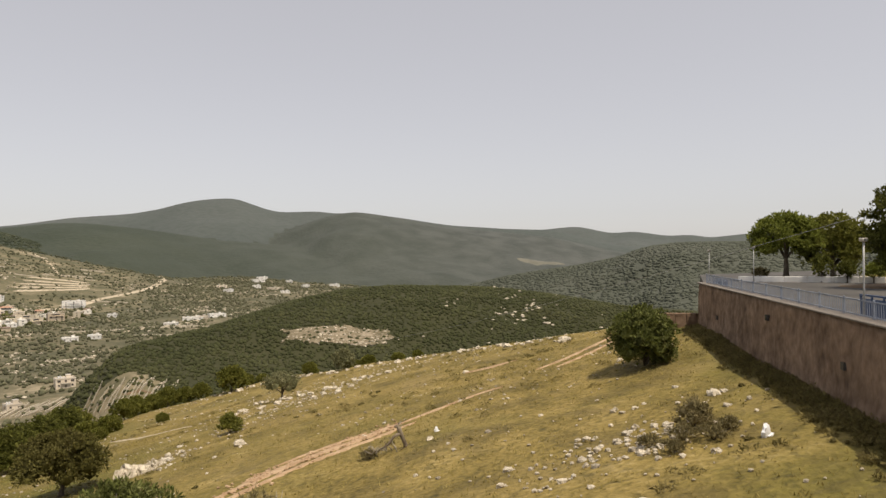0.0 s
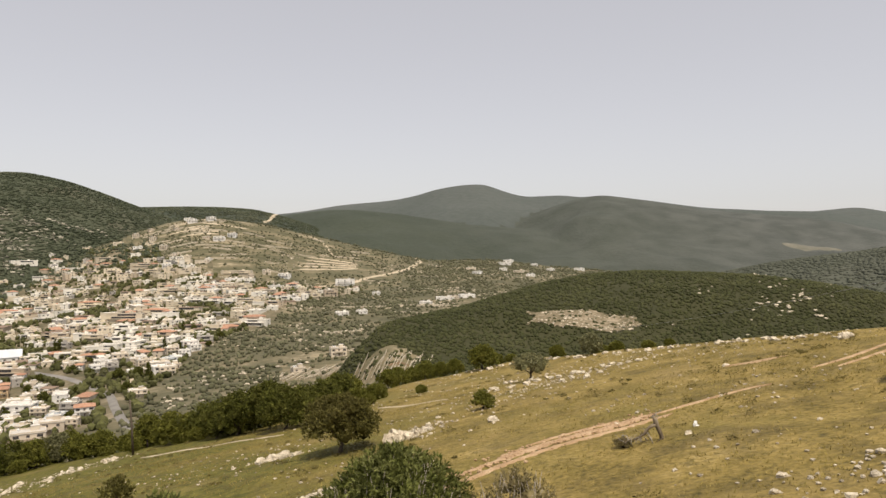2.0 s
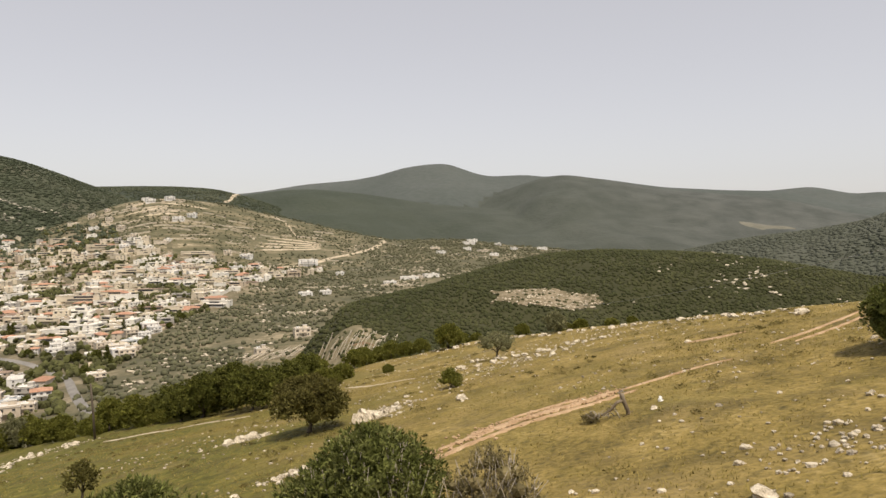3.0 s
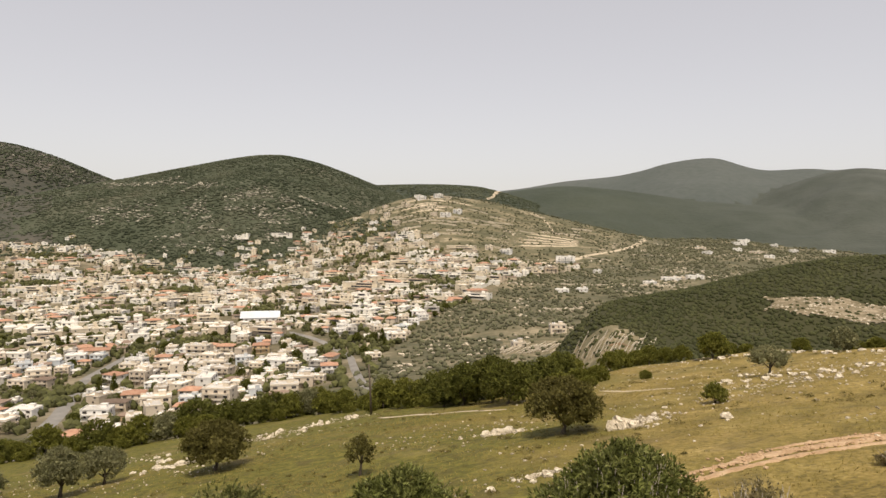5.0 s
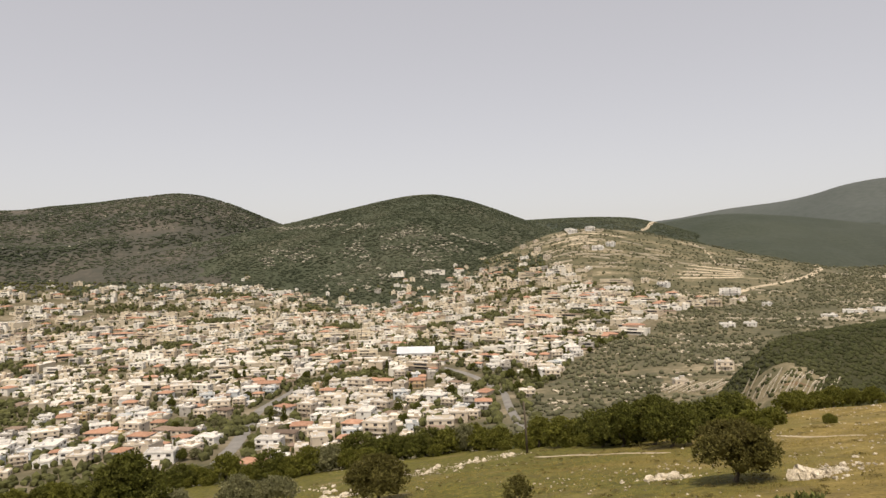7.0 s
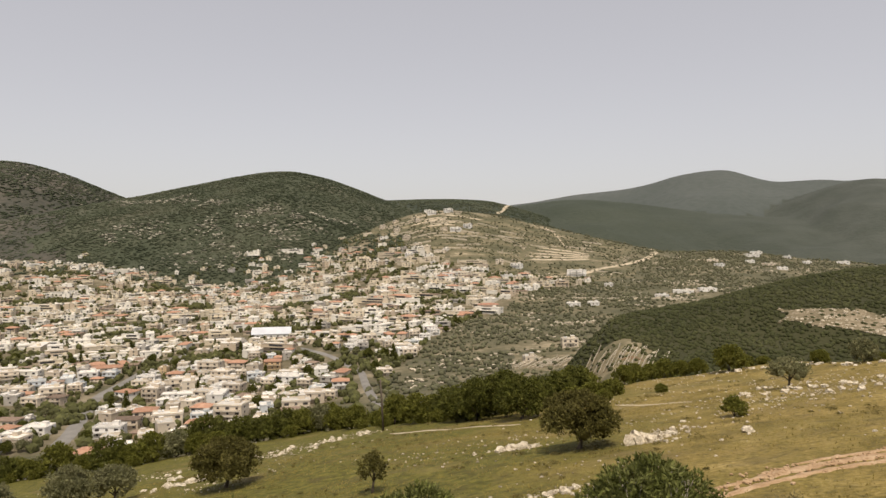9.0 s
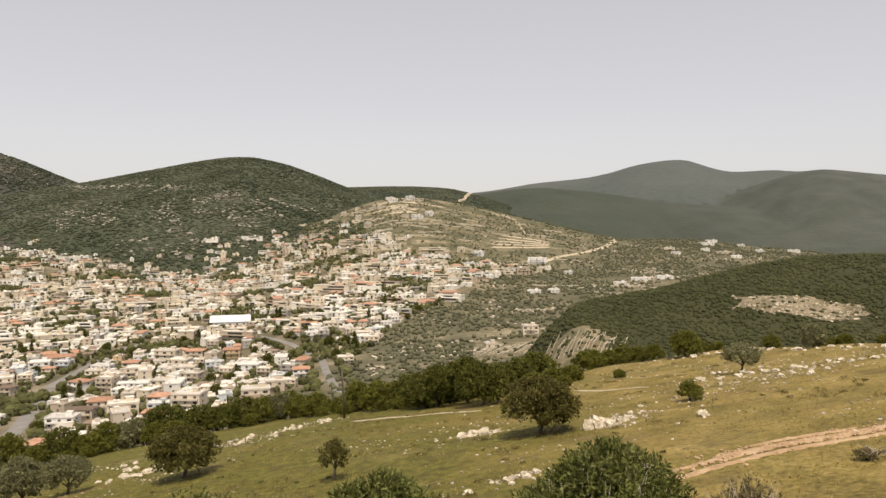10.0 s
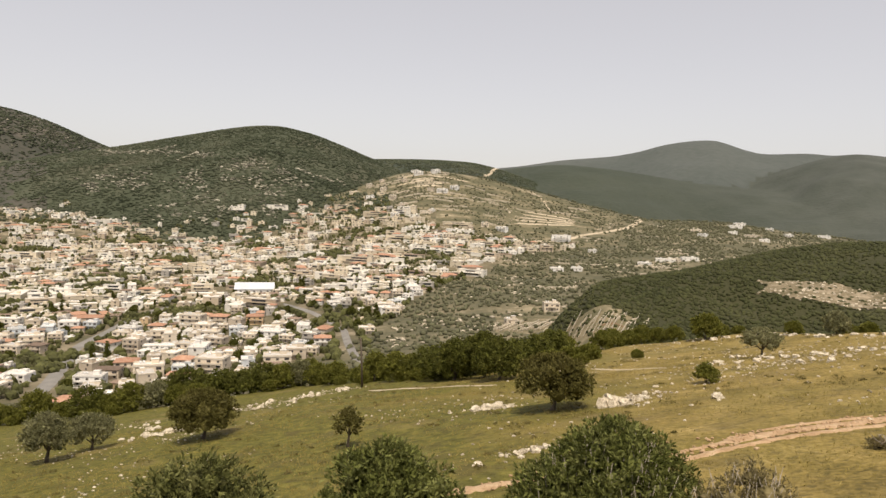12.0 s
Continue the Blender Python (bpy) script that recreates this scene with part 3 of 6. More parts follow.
def make_tree(name, x, y, width, tall, stem, leaf_mat, n, leaf, seed, label, category="tree", lobes=7, core=0.55, flat=1.0, turn=0.0, limbs=4, group="", sink=0.15, slim=0.45, depth=0.2, lean=0.06, dome=False):
    """A tapered trunk with limbs under a crown of many small leaves."""
    rng = np.random.default_rng(seed)
    thing = empty(name, x, y, ground_z(x, y) - sink, turn)
    crown_z = stem + sink
    tr = max(0.035, 0.022 * tall + 0.012 * width)
    bend = [(0, 0, 0), (lean * tall * 0.2, 0, crown_z * 0.5), (lean * tall * 0.5, lean * tall * 0.2, crown_z), (lean * tall * 0.5, 0, crown_z + (tall - stem) * 0.55)]
    v, f = tube(bend, [tr * 1.5, tr * 1.05, tr * 0.85, tr * 0.3], 8)
    trunk = part("trunk", mesh_from("trunk", v, f, [M_BARK]), thing)
    for k in range(limbs):
        a = 2 * math.pi * k / limbs + rng.uniform(-0.4, 0.4)
        r = width * rng.uniform(0.22, 0.36)
        z1 = crown_z + (tall - stem) * rng.uniform(0.3, 0.65)
        v, f = tube([bend[2], (r * 0.5 * math.cos(a) + bend[2][0], r * 0.5 * math.sin(a), (crown_z + z1) / 2 + 0.06 * tall), (r * math.cos(a), r * math.sin(a), z1)], [tr * 0.6, tr * 0.4, tr * 0.12], 5)
        part("limb", mesh_from("limb", v, f, [M_BARK]), trunk)
    L = crown_lobes(width, tall - stem, crown_z, lobes, rng, flat, dome)
    pieces = [leaves(L, n, leaf, rng, slim, depth)]
    if core:
        arr = np.array(L)
        pieces.append(blobs(arr[:, :3], arr[:, 3:] * core, ICO20, 0.25, rng))
    v, f = join(*pieces)
    part("crown", mesh_from("crown", v, f, [leaf_mat], smooth=False), thing)
    return tagged(thing, label, category, group)


def stuff(name, v, f, mats, label, category, index=None, smooth=False):
    ob = new(name, mesh_from(name, v, f, mats, index, smooth))
    return tagged(ob, label, category, kind="stuff")


def scatter(az0, az1, r0, r1, spacing, rng, layer=None):
    n = int(math.radians(az1 - az0) * (r1 * r1 - r0 * r0) / 2 / spacing ** 2)
    a, r = np.radians(rng.uniform(az0, az1, n)), np.sqrt(rng.uniform(r0 * r0, r1 * r1, n))
    x, y = r * np.sin(a), r * np.cos(a)
    L = layers(x, y)
    keep = np.ones(n, bool) if layer is None else np.isin(L.argmax(axis=0), layer)
    return x[keep], y[keep], L.max(axis=0)[keep]


def ribbon(name, points, width, mat, label, category, lift=0.06, rough=0.25, seed=0, step=1.0, kind="structure", crown=0.0):
    """A strip laid over the ground along a smooth line, with uneven edges and a thickness."""
    rng = np.random.default_rng(seed)
    p = np.array(points, float)
    t = np.concatenate([[0], np.cumsum(np.hypot(*np.diff(p, axis=0).T))])
    s = np.linspace(0, t[-1], max(4, int(t[-1] / step)))
    k = max(1, int(len(s) * 0.5 / len(p)))
    x, y = np.interp(s, t, p[:, 0]), np.interp(s, t, p[:, 1])
    ker = np.ones(2 * k + 1) / (2 * k + 1)
    x, y = [np.convolve(np.pad(q, k, mode="reflect", reflect_type="odd"), ker, "valid") for q in (x, y)]
    dx, dy = np.gradient(x), np.gradient(y)
    m = np.hypot(dx, dy) + 1e-9
    nx, ny = -dy / m, dx / m
    n = len(x)
    half = width / 2 * np.sin(np.clip(np.arange(n) / 4, 0, 1) * np.pi / 2) * np.sin(np.clip((n - 1 - np.arange(n)) / 4, 0, 1) * np.pi / 2)
    lw, rw = half * (1 + rough * rng.uniform(-1, 1, n)), half * (1 + rough * rng.uniform(-1, 1, n))
    cols = []
    for u, q in ((1.0, lw), (0.5, lw), (0, lw), (-0.5, rw), (-1.0, rw)):
        px, py = x + nx * q * u, y + ny * q * u
        cols.append(np.stack([px, py, height(px, py) + lift * (1 if abs(u) < 0.9 else -0.6)], 1))
    v = np.stack(cols, 1).reshape(-1, 3)
    i, j = np.meshgrid(np.arange(n - 1), np.arange(4), indexing="ij")
    a = (i * 5 + j).ravel()
    ob = new(name, mesh_from(name, v, np.stack([a, a + 5, a + 6, a + 1], 1), [mat]))
    return tagged(ob, label, category, kind=kind)


# ---- yard behind the retaining wall ----
WALL_A, WALL_B = Vector((13.8, 4.4)), Vector((32.8, 29.1))
WALL_WAY = (WALL_B - WALL_A).normalized()
WALL_OUT = Vector((-WALL_WAY.y, WALL_WAY.x))
WALL_LONG = (WALL_B - WALL_A).length


def yard_z(x, y):
    return -0.64 + 0.0117 * ((x - WALL_A.x) * WALL_WAY.x + (y - WALL_A.y) * WALL_WAY.y)


def terrace_z(x, y):
    """The paving, which rises a little towards the viewpoint."""
    return yard_z(x, y) if x > 10 else -0.32


def along_wall(s, out):
    p = WALL_A + WALL_WAY * s + WALL_OUT * out
    return p.x, p.y


def build_wall():
    rng = np.random.default_rng(3)
    wall = empty("wall_retaining", WALL_A.x, WALL_A.y, 0)
    n, m = 90, 10
    for name, off in (("face", 0.0),):
        v = []
        for i in range(n + 1):
            s = WALL_LONG * i / n
            for j in range(m + 1):
                x, y = along_wall(s, 0)
                zt, zb = yard_z(x, y) + 0.12, ground_z(x, y) - 0.5
                push = 0.03 * wave(np.array(s), np.array(j * 0.5), 0.7, 1.0) + rng.uniform(-0.015, 0.015) + (1 - j / m) * 0.12
                x, y = along_wall(s, float(push))
                v.append((x - WALL_A.x, y - WALL_A.y, zb + (zt - zb) * j / m))
        front = len(v)
        v = np.array(v)
        back = v.copy()
        bx = [along_wall(WALL_LONG * i / n, -0.45) for i in range(n + 1) for j in range(m + 1)]
        back[:, :2] = np.array(bx) - (WALL_A.x, WALL_A.y)
        i, j = np.meshgrid(np.arange(n), np.arange(m), indexing="ij")
        a = (i * (m + 1) + j).ravel()
        f = np.stack([a, a + 1, a + m + 2, a + m + 1], 1)
        g = f[:, ::-1] + front
        top = np.array([[k * (m + 1) + m, k * (m + 1) + m + front, (k + 1) * (m + 1) + m + front, (k + 1) * (m + 1) + m] for k in range(n)])
        ends = np.array([[e + k, e + k + front, e + k + 1 + front, e + k + 1] for e in (0, n * (m + 1)) for k in range(m)])
        part("face", mesh_from("face", np.concatenate([v, back]), np.concatenate([f, g, top, ends]), [M_WALL]), wall)
    k = 0
    while k < WALL_LONG - 0.1:
        run = min(2.4, WALL_LONG - k)
        x0, y0 = along_wall(k + run / 2, -0.17)
        me = box_mesh("coping_slab", [(0, 0, 0, run - 0.01, 0.56, 0.06)], [M_COPING], bevel=0.015)
        part("coping_slab", me, wall, "", Matrix.Translation((x0 - WALL_A.x, y0 - WALL_A.y, yard_z(x0, y0) + 0.15 + rng.uniform(-0.004, 0.004))) @ Matrix.Rotation(math.atan2(WALL_WAY.y, WALL_WAY.x), 4, "Z") @ Matrix.Rotation(-0.0117, 4, "Y"))
        k += run
    # drain holes as solid dark blocks, the opening's shade put into the colour
    for s, z in ((17.0, 0.55), (26.0, 1.4), (9.5, 1.2)):
        x0, y0 = along_wall(s, 0.03)
        me = box_mesh("weep_hole", [(0, 0, 0, 0.22, 0.18, 0.22)], [M_PANE_AND_SHADE])
        part("weep_hole", me, wall, "dark square block standing for a shaded drain hole", Matrix.Translation((x0 - WALL_A.x, y0 - WALL_A.y, yard_z(x0, y0) - z)) @ Matrix.Rotation(math.atan2(WALL_WAY.y, WALL_WAY.x), 4, "Z"))
    tagged(wall, "stained brown stone retaining wall above the meadow", "wall", kind="structure")
    # wall under the viewpoint, closing the terrace
    pts = [(-40, -12), (-6, 1.6), (6, 1.8), (WALL_A.x, WALL_A.y)]
    v = []
    for x, y in pts:
        v += [(x, y, ground_z(x, y) - 0.6), (x, y, terrace_z(x, y) + 0.03)]
    f = [[2 * k, 2 * k + 2, 2 * k + 3, 2 * k + 1] for k in range(3)]
    v += [(x + 0.02, y - 0.4, z) for x, y, z in v]
    f += [[a + 8 for a in q][::-1] for q in f] + [[2 * k + 1, 2 * k + 3, 2 * k + 11, 2 * k + 9] for k in range(3)]
    tagged(new("wall_terrace", mesh_from("wall_terrace", v, f, [M_WALL], smooth=False)), "stone retaining wall under the viewpoint", "wall", kind="structure")
    # yard surface
    ring = [(-40, -12.3), (-6, 1.3), (6, 1.5), (WALL_A.x, WALL_A.y - 0.3), along_wall(WALL_LONG, -0.3), (46, 41), (60, 40), (90, 20), (90, -45), (-40, -45)]
    bm = bmesh.new()
    top = [bm.verts.new((x, y, terrace_z(x, y) + 0.02)) for x, y in ring]
    low = [bm.verts.new((x, y, -9)) for x, y in ring]
    bm.faces.new(top[::-1])
    for k in range(len(ring)):
        bm.faces.new([top[k], low[k], low[k - 1], top[k - 1]])
    bmesh.ops.recalc_face_normals(bm, faces=bm.faces[:])
    me = bpy.data.meshes.new("pavement")
    bm.to_mesh(me)
    bm.free()
    me.materials.append(M_YARD)
    tagged(new("pavement", me), "grey paved yard on top of the retaining wall", "yard", kind="structure")


build_wall()


def build_yard_things():
    # soil bed behind a white kerb
    def pt(az, r):
        return 0.63 + r * math.sin(radians(az)), -0.18 + r * math.cos(radians(az))
    a, b = pt(50.5, 48.3), pt(59.9, 47.4)
    mid = ((a[0] + b[0]) / 2, (a[1] + b[1]) / 2)
    ang = math.atan2(b[1] - a[1], b[0] - a[0])
    long = math.hypot(b[0] - a[0], b[1] - a[1])
    kerb = empty("kerb_wall", mid[0], mid[1], yard_z(*mid), math.degrees(ang))
    for k in range(6):
        part("kerb_block", box_mesh("kerb_block", [(0, 0, 0, long / 6 - 0.012, 0.3, 0.42)], [M_WHITE], bevel=0.02), kerb, "", pose((k - 2.5) * long / 6, 0, 0.15, 0, 0.67))
    tagged(kerb, "low white painted kerb wall along the yard", "kerb")
    bed = pt(60.6, 43)
    soil = empty("planting_bed", bed[0], bed[1], yard_z(*bed) + 0.0, math.degrees(ang))
    v, f = blobs(np.array([[0, 0, 0.0]]), np.array([[2.8, 2.2, 0.16]]), ICO320, 0.05, np.random.default_rng(4))
    part("soil", mesh_from("soil", v, f, [M_SOIL]), soil)
    tagged(soil, "brown bare soil bed in the grey yard", "planting bed")
    x, y = pt(53.7, 49.5)
    make_yard_tree(x, y, 4.6, 4.2, 1.25, M_LEAF_LIGHT, 7000, 31, "bright green spreading tree in the yard bed")
    x, y = pt(56.7, 50.5)
    make_yard_tree(x, y, 4.8, 4.2, 0.7, M_LEAF_OAK, 6000, 32, "green rounded tree beside the spreading tree")
    x, y = pt(61.6, 41)
    make_yard_tree(x, y, 4.6, 5.6, 0.5, M_LEAF_DEEP, 9500, 33, "tall dark evergreen tree in the yard")
    for k, (az, r, w, h, mat) in enumerate([(56.0, 47.5, 1.3, 1.5, M_LEAF_DEEP), (57.6, 47, 1.2, 1.1, M_LEAF_DEEP), (59.2, 46.5, 1.4, 1.0, M_LEAF_LIGHT), (52.0, 50, 1.0, 0.6, M_LEAF_DRY)]):
        x, y = pt(az, r)
        t = make_tree("shrub", x, y, w, h, 0.15, mat, 900, 0.09, 60 + k, "clipped dark green shrub in the yard bed", "shrub", lobes=5, limbs=3)
        t.location.z = yard_z(x, y) - 0.02
    # lamp posts
    for k, (az, r, h) in enumerate([(58.6, 22.6, 2.25), (51.55, 44.5, 2.1), (48.45, 45.6, 1.95)]):
        x, y = pt(az, r)
        lamp = empty("lamp_post", x, y, yard_z(x, y))
        v, f = tube([(0, 0, 0), (0, 0, h * 0.5), (0.03, 0, h)], [0.032, 0.028, 0.025], 10)
        part("pole", mesh_from("pole", v, f, [M_METAL]), lamp)
        part("foot_plate", box_mesh("foot_plate", [(0, 0, 0.02, 0.24, 0.24, 0.04)], [M_METAL], bevel=0.008), lamp)
        head = part("lamp_head", box_mesh("lamp_head", [(0.02, 0, h + 0.05, 0.22, 0.14, 0.1)], [M_GREY], bevel=0.02), lamp, "grey box floodlight")
        part("lens", box_mesh("lens", [(0.02, -0.075, h + 0.05, 0.17, 0.012, 0.07)], [M_PANE_AND_SHADE]), head)
        tagged(lamp, "thin pale metal lamp post in the yard", "lamp post", "lamp posts in the yard")
    # blue railings on the wall's edge
    for s0, s1, h in ((27.4, 30.8, 0.42), (7.4, 10.4, 0.72)):
        x, y = along_wall((s0 + s1) / 2, -0.75)
        rail = empty("blue_railing", x, y, yard_z(x, y), math.degrees(math.atan2(WALL_WAY.y, WALL_WAY.x)))
        n = 5
        for k in range(n):
            part("post", box_mesh("post", [(0, 0, h / 2, 0.05, 0.05, h)], [M_BLUE]), rail, "", pose((k / (n - 1) - 0.5) * (s1 - s0), 0, 0))
        for k in range(n - 1):
            part("panel", box_mesh("panel", [(0, 0, h * 0.55, (s1 - s0) / (n - 1) - 0.07, 0.02, h * 0.7)], [M_BLUE]), rail, "", pose(((k + 0.5) / (n - 1) - 0.5) * (s1 - s0), 0, 0))
        part("top_rail", box_mesh("top_rail", [(0, 0, h + 0.02, s1 - s0 + 0.06, 0.06, 0.05)], [M_BLUE]), rail)
        tagged(rail, "blue painted metal railing on the retaining wall", "railing")
    # picket fence of faded blue bars standing on the coping
    fence = empty("picket_fence", *along_wall(0.4, -0.3), yard_z(*along_wall(0.4, -0.3)) + 0.16, math.degrees(math.atan2(WALL_WAY.y, WALL_WAY.x)))
    span, tall = WALL_LONG - 0.8, 0.5
    picket = box_mesh("picket", [(0, 0, tall / 2, 0.013, 0.013, tall)], [M_PALE_BLUE])
    fence_post = box_mesh("post", [(0, 0, tall / 2 + 0.02, 0.05, 0.05, tall + 0.04)], [M_PALE_BLUE], bevel=0.006)
    rail_bar = box_mesh("rail", [(0, 0, 0, 2.0, 0.03, 0.035)], [M_PALE_BLUE])
    for k in range(int(span / 2) + 1):
        part("post", fence_post, fence, "", pose(2 * k, 0, 0.0234 * k))
        if 2 * k + 2 < span:
            for z in (0.08, tall - 0.02):
                part("rail", rail_bar, fence, "", pose(2 * k + 1, 0, 0.0234 * (k + 0.5) + z, 0, -0.67, 0))
            for q in range(1, 14):
                part("picket", picket, fence, "", pose(2 * k + q / 7, 0, 0.0234 * (k + q / 14) - 0.01))
    tagged(fence, "faded blue metal picket fence on the retaining wall's coping", "fence")
    low = empty("low_wall", *pt(46.7, 44.6), ground_z(*pt(46.7, 44.6)), 140)
    for k in range(6):
        part("stone_block", box_mesh("stone_block", [(0, 0, 0, 0.62, 0.4, 0.95)], [M_WALL], bevel=0.03), low, "", pose((k - 2.5) * 0.63, 0, 0.3, 0, 0, (k % 3 - 1) * 2))
    tagged(low, "low brown stone wall at the corner of the retaining wall", "low wall")
    # cable across the yard
    p0, p1 = pt(61, 40), pt(20, 150)
    z0, z1 = 1.4 + 40 * math.tan(radians(3.4)), -16.0
    pts, rad = [], []
    for k in range(25):
        u = k / 24
        pts.append((p0[0] + (p1[0] - p0[0]) * u, p0[1] + (p1[1] - p0[1]) * u, z0 + (z1 - z0) * u - 2.2 * 4 * u * (1 - u) * 0.5))
        rad.append(0.012)
    v, f = tube(pts, rad, 5)
    tagged(new("overhead_cable", mesh_from("overhead_cable", v, f, [M_METAL])), "thin overhead cable strung from the yard", "cable")


def make_yard_tree(x, y, w, h, stem, mat, n, seed, label):
    t = make_tree("yard_tree", x, y, w, h, stem, mat, int(n * 2.6), 0.085, seed, label, lobes=11, flat=0.85, limbs=5, depth=0.34)
    t.location.z = yard_z(x, y) - 0.02


build_yard_things()

# ---- paths and roads ----
ribbon("dirt_track", [(-6.5, 25.4), (-2.7, 26.6), (-0.6, 27.1)], 0.95, M_EARTH, "reddish stony earth patch below the shrubs", "dirt track", rough=0.5, seed=51, step=0.22)
ribbon("dirt_track", [(-1.0, 27.0), (1.5, 27.6), (5.9, 28.9), (7.4, 29.7)], 0.32, M_EARTH, "thin worn earth strip leading to the dirt track", "dirt track", rough=0.6, seed=52, step=0.22)
ribbon("dirt_track", [(6.4, 29.2), (7.8, 29.9), (10.4, 31.0), (13.0, 31.6), (15.0, 32.2)], 0.95, M_EARTH, "bare reddish dirt track through the meadow", "dirt track", rough=0.3, seed=1, step=0.22)
ribbon("dirt_track", [(4.2, 27.2), (7.9, 28.9), (10.6, 30.0), (13.2, 30.7), (15.5, 31.2)], 0.5, M_EARTH, "narrow strip of bare reddish earth beside the track", "dirt track", rough=0.7, seed=31, step=0.22)
ribbon("dirt_track", [(8.6, 31.1), (10.8, 32.0), (13.4, 32.5)], 0.35, M_EARTH, "thin strip of bare reddish earth beside the track", "dirt track", rough=0.8, seed=32, step=0.22)
ribbon("dirt_track", [(14.5, 31.9), (16.1, 32.2), (19.4, 32.1), (20.7, 31.4)], 0.34, M_EARTH, "narrow worn dirt footpath in the grass", "dirt track", rough=0.5, seed=2, step=0.4)
ribbon("dirt_track", [(24.6, 31.9), (26.3, 32.5), (30.7, 34.1), (33.5, 35.8)], 0.42, M_EARTH, "narrow worn dirt wheel track in the grass", "dirt track", rough=0.5, seed=3, step=0.4)
ribbon("dirt_track", [(24.2, 33.3), (26.6, 33.9), (31.0, 35.6), (33.8, 37.2)], 0.4, M_EARTH, "narrow worn dirt wheel track in the grass", "dirt track", rough=0.5, seed=4, step=0.4)
ribbon("dirt_track", [(24.6, 42.4), (25.8, 41.6), (27.6, 40.4)], 1.0, M_EARTH, "bare patch of red earth in the grass", "dirt track", rough=0.6, seed=5, step=0.4)
ribbon("dirt_track", [(-22, 80.5), (-19.0, 78.8), (-11.2, 71.8), (-5.6, 68.1)], 0.5, M_PALE_EARTH, "pale footpath along the lower meadow", "dirt track", rough=0.4, seed=6, step=0.5)
ribbon("dirt_track", [(3.5, 73.0), (5.3, 70.9), (9.8, 65.3)], 0.5, M_PALE_EARTH, "pale footpath along the lower meadow", "dirt track", rough=0.4, seed=7, step=0.5)


def far_points(points):
    return [(x * FAR_SCALE, y * FAR_SCALE) for x, y in points]


ribbon("road", far_points([(-143, 160), (-151.9, 177.3), (-159.1, 194.0), (-184.4, 235.1), (-213.2, 279.0), (-219.0, 302.6), (-225.5, 334.4), (-230.2, 363.4), (-227.1, 386.6), (-215, 420)]), 11, M_ASPHALT, "grey asphalt main road between the houses", "road", lift=0.5, rough=0.03, seed=8, step=4)
ribbon("road", far_points([(-60, 210), (-63.7, 223.0), (-74.8, 250.1), (-90.1, 289.8), (-98.8, 314.0), (-112.7, 336.3), (-125.7, 351.5), (-160, 390)]), 7, M_ASPHALT, "grey asphalt side road at the edge of town", "road", lift=0.5, rough=0.05, seed=9, step=4)
ribbon("road", far_points([(-98, 330), (-101.4, 374.9), (-109.2, 397.1), (-110.8, 415.6)]), 4, M_PALE_EARTH, "pale gravel lane at the edge of town", "road", lift=0.4, rough=0.1, seed=10, step=4)
ribbon("road", far_points([(-30, 690), (3.9, 700), (27.0, 747.3), (58.9, 792.1), (81.7, 843.3), (98, 905), (96, 945)]), 13, M_PALE_EARTH, "pale gravel road winding up the knoll", "road", lift=0.6, rough=0.1, seed=11, step=6)
ribbon("road", far_points([(-44, 940), (-38.0, 927.3), (-25.5, 907.4), (-13.2, 843.0)]), 5, M_PALE_EARTH, "pale track down the terraced knoll", "road", lift=0.6, rough=0.1, seed=12, step=6)
ribbon("road", far_points([(-136, 1215), (-132.2, 1270.3), (-127.3, 1345.7), (-121.7, 1420)]), 14, M_PALE_EARTH, "pale road over the saddle", "road", lift=1.8, rough=0.1, seed=13, step=6)
for k in range(5):
    ribbon("road", far_points([(-50 + 2 * k, 752 + 16 * k), (-37, 757 + 16 * k), (-9, 771 + 14 * k), (14, 790 + 8 * k)]), 10, M_PALE_EARTH, "pale farm terrace strip on the knoll", "terrace", lift=0.7, rough=0.3, seed=14 + k, step=5)
for k in range(8):
    rr, a0 = 858 + 11 * k, -13.8 + (k * 37 % 11) * 0.32
    line = [((rr + 5 * math.sin(a)) * math.sin(radians(a)), (rr + 5 * math.sin(a)) * math.cos(radians(a))) for a in np.linspace(a0, a0 + 1.4 + (k * 53 % 7) * 0.35, 7)]
    ribbon("road", far_points(line), 9, M_PALE_EARTH, "pale bare terrace strip high on the knoll", "terrace", lift=0.8, rough=0.5, seed=40 + k, step=5)
ribbon("road", far_points([(30, 540), (46.8, 555.4), (71.1, 582.9), (102.7, 630.9), (133.7, 658.5)]), 7, M_PALE_EARTH, "pale valley road past the wooded spur", "road", lift=0.6, rough=0.25, seed=20, step=5)
ribbon("road", far_points([(130, 850), (150, 852), (172, 846)]), 10, M_PALE_EARTH, "pale bare field in the valley", "field", lift=0.7, rough=0.5, seed=21, step=4)
ribbon("road", [(1420, 2125), (1490, 2095), (1575, 2050)], 75, M_STUBBLE, "pale stubble field on the far hillside", "field", lift=4.0, rough=0.4, seed=22, step=12)
ribbon("dirt_track", [(24, 396), (30, 400), (36, 396)], 4, M_SOIL, "reddish bare earth beside the vineyard plots", "bare earth", lift=0.6, rough=0.6, seed=71, step=2)

# ---- trees and shrubs on the meadow ----
def by(az, r):
    return r * math.sin(radians(az)), r * math.cos(radians(az))


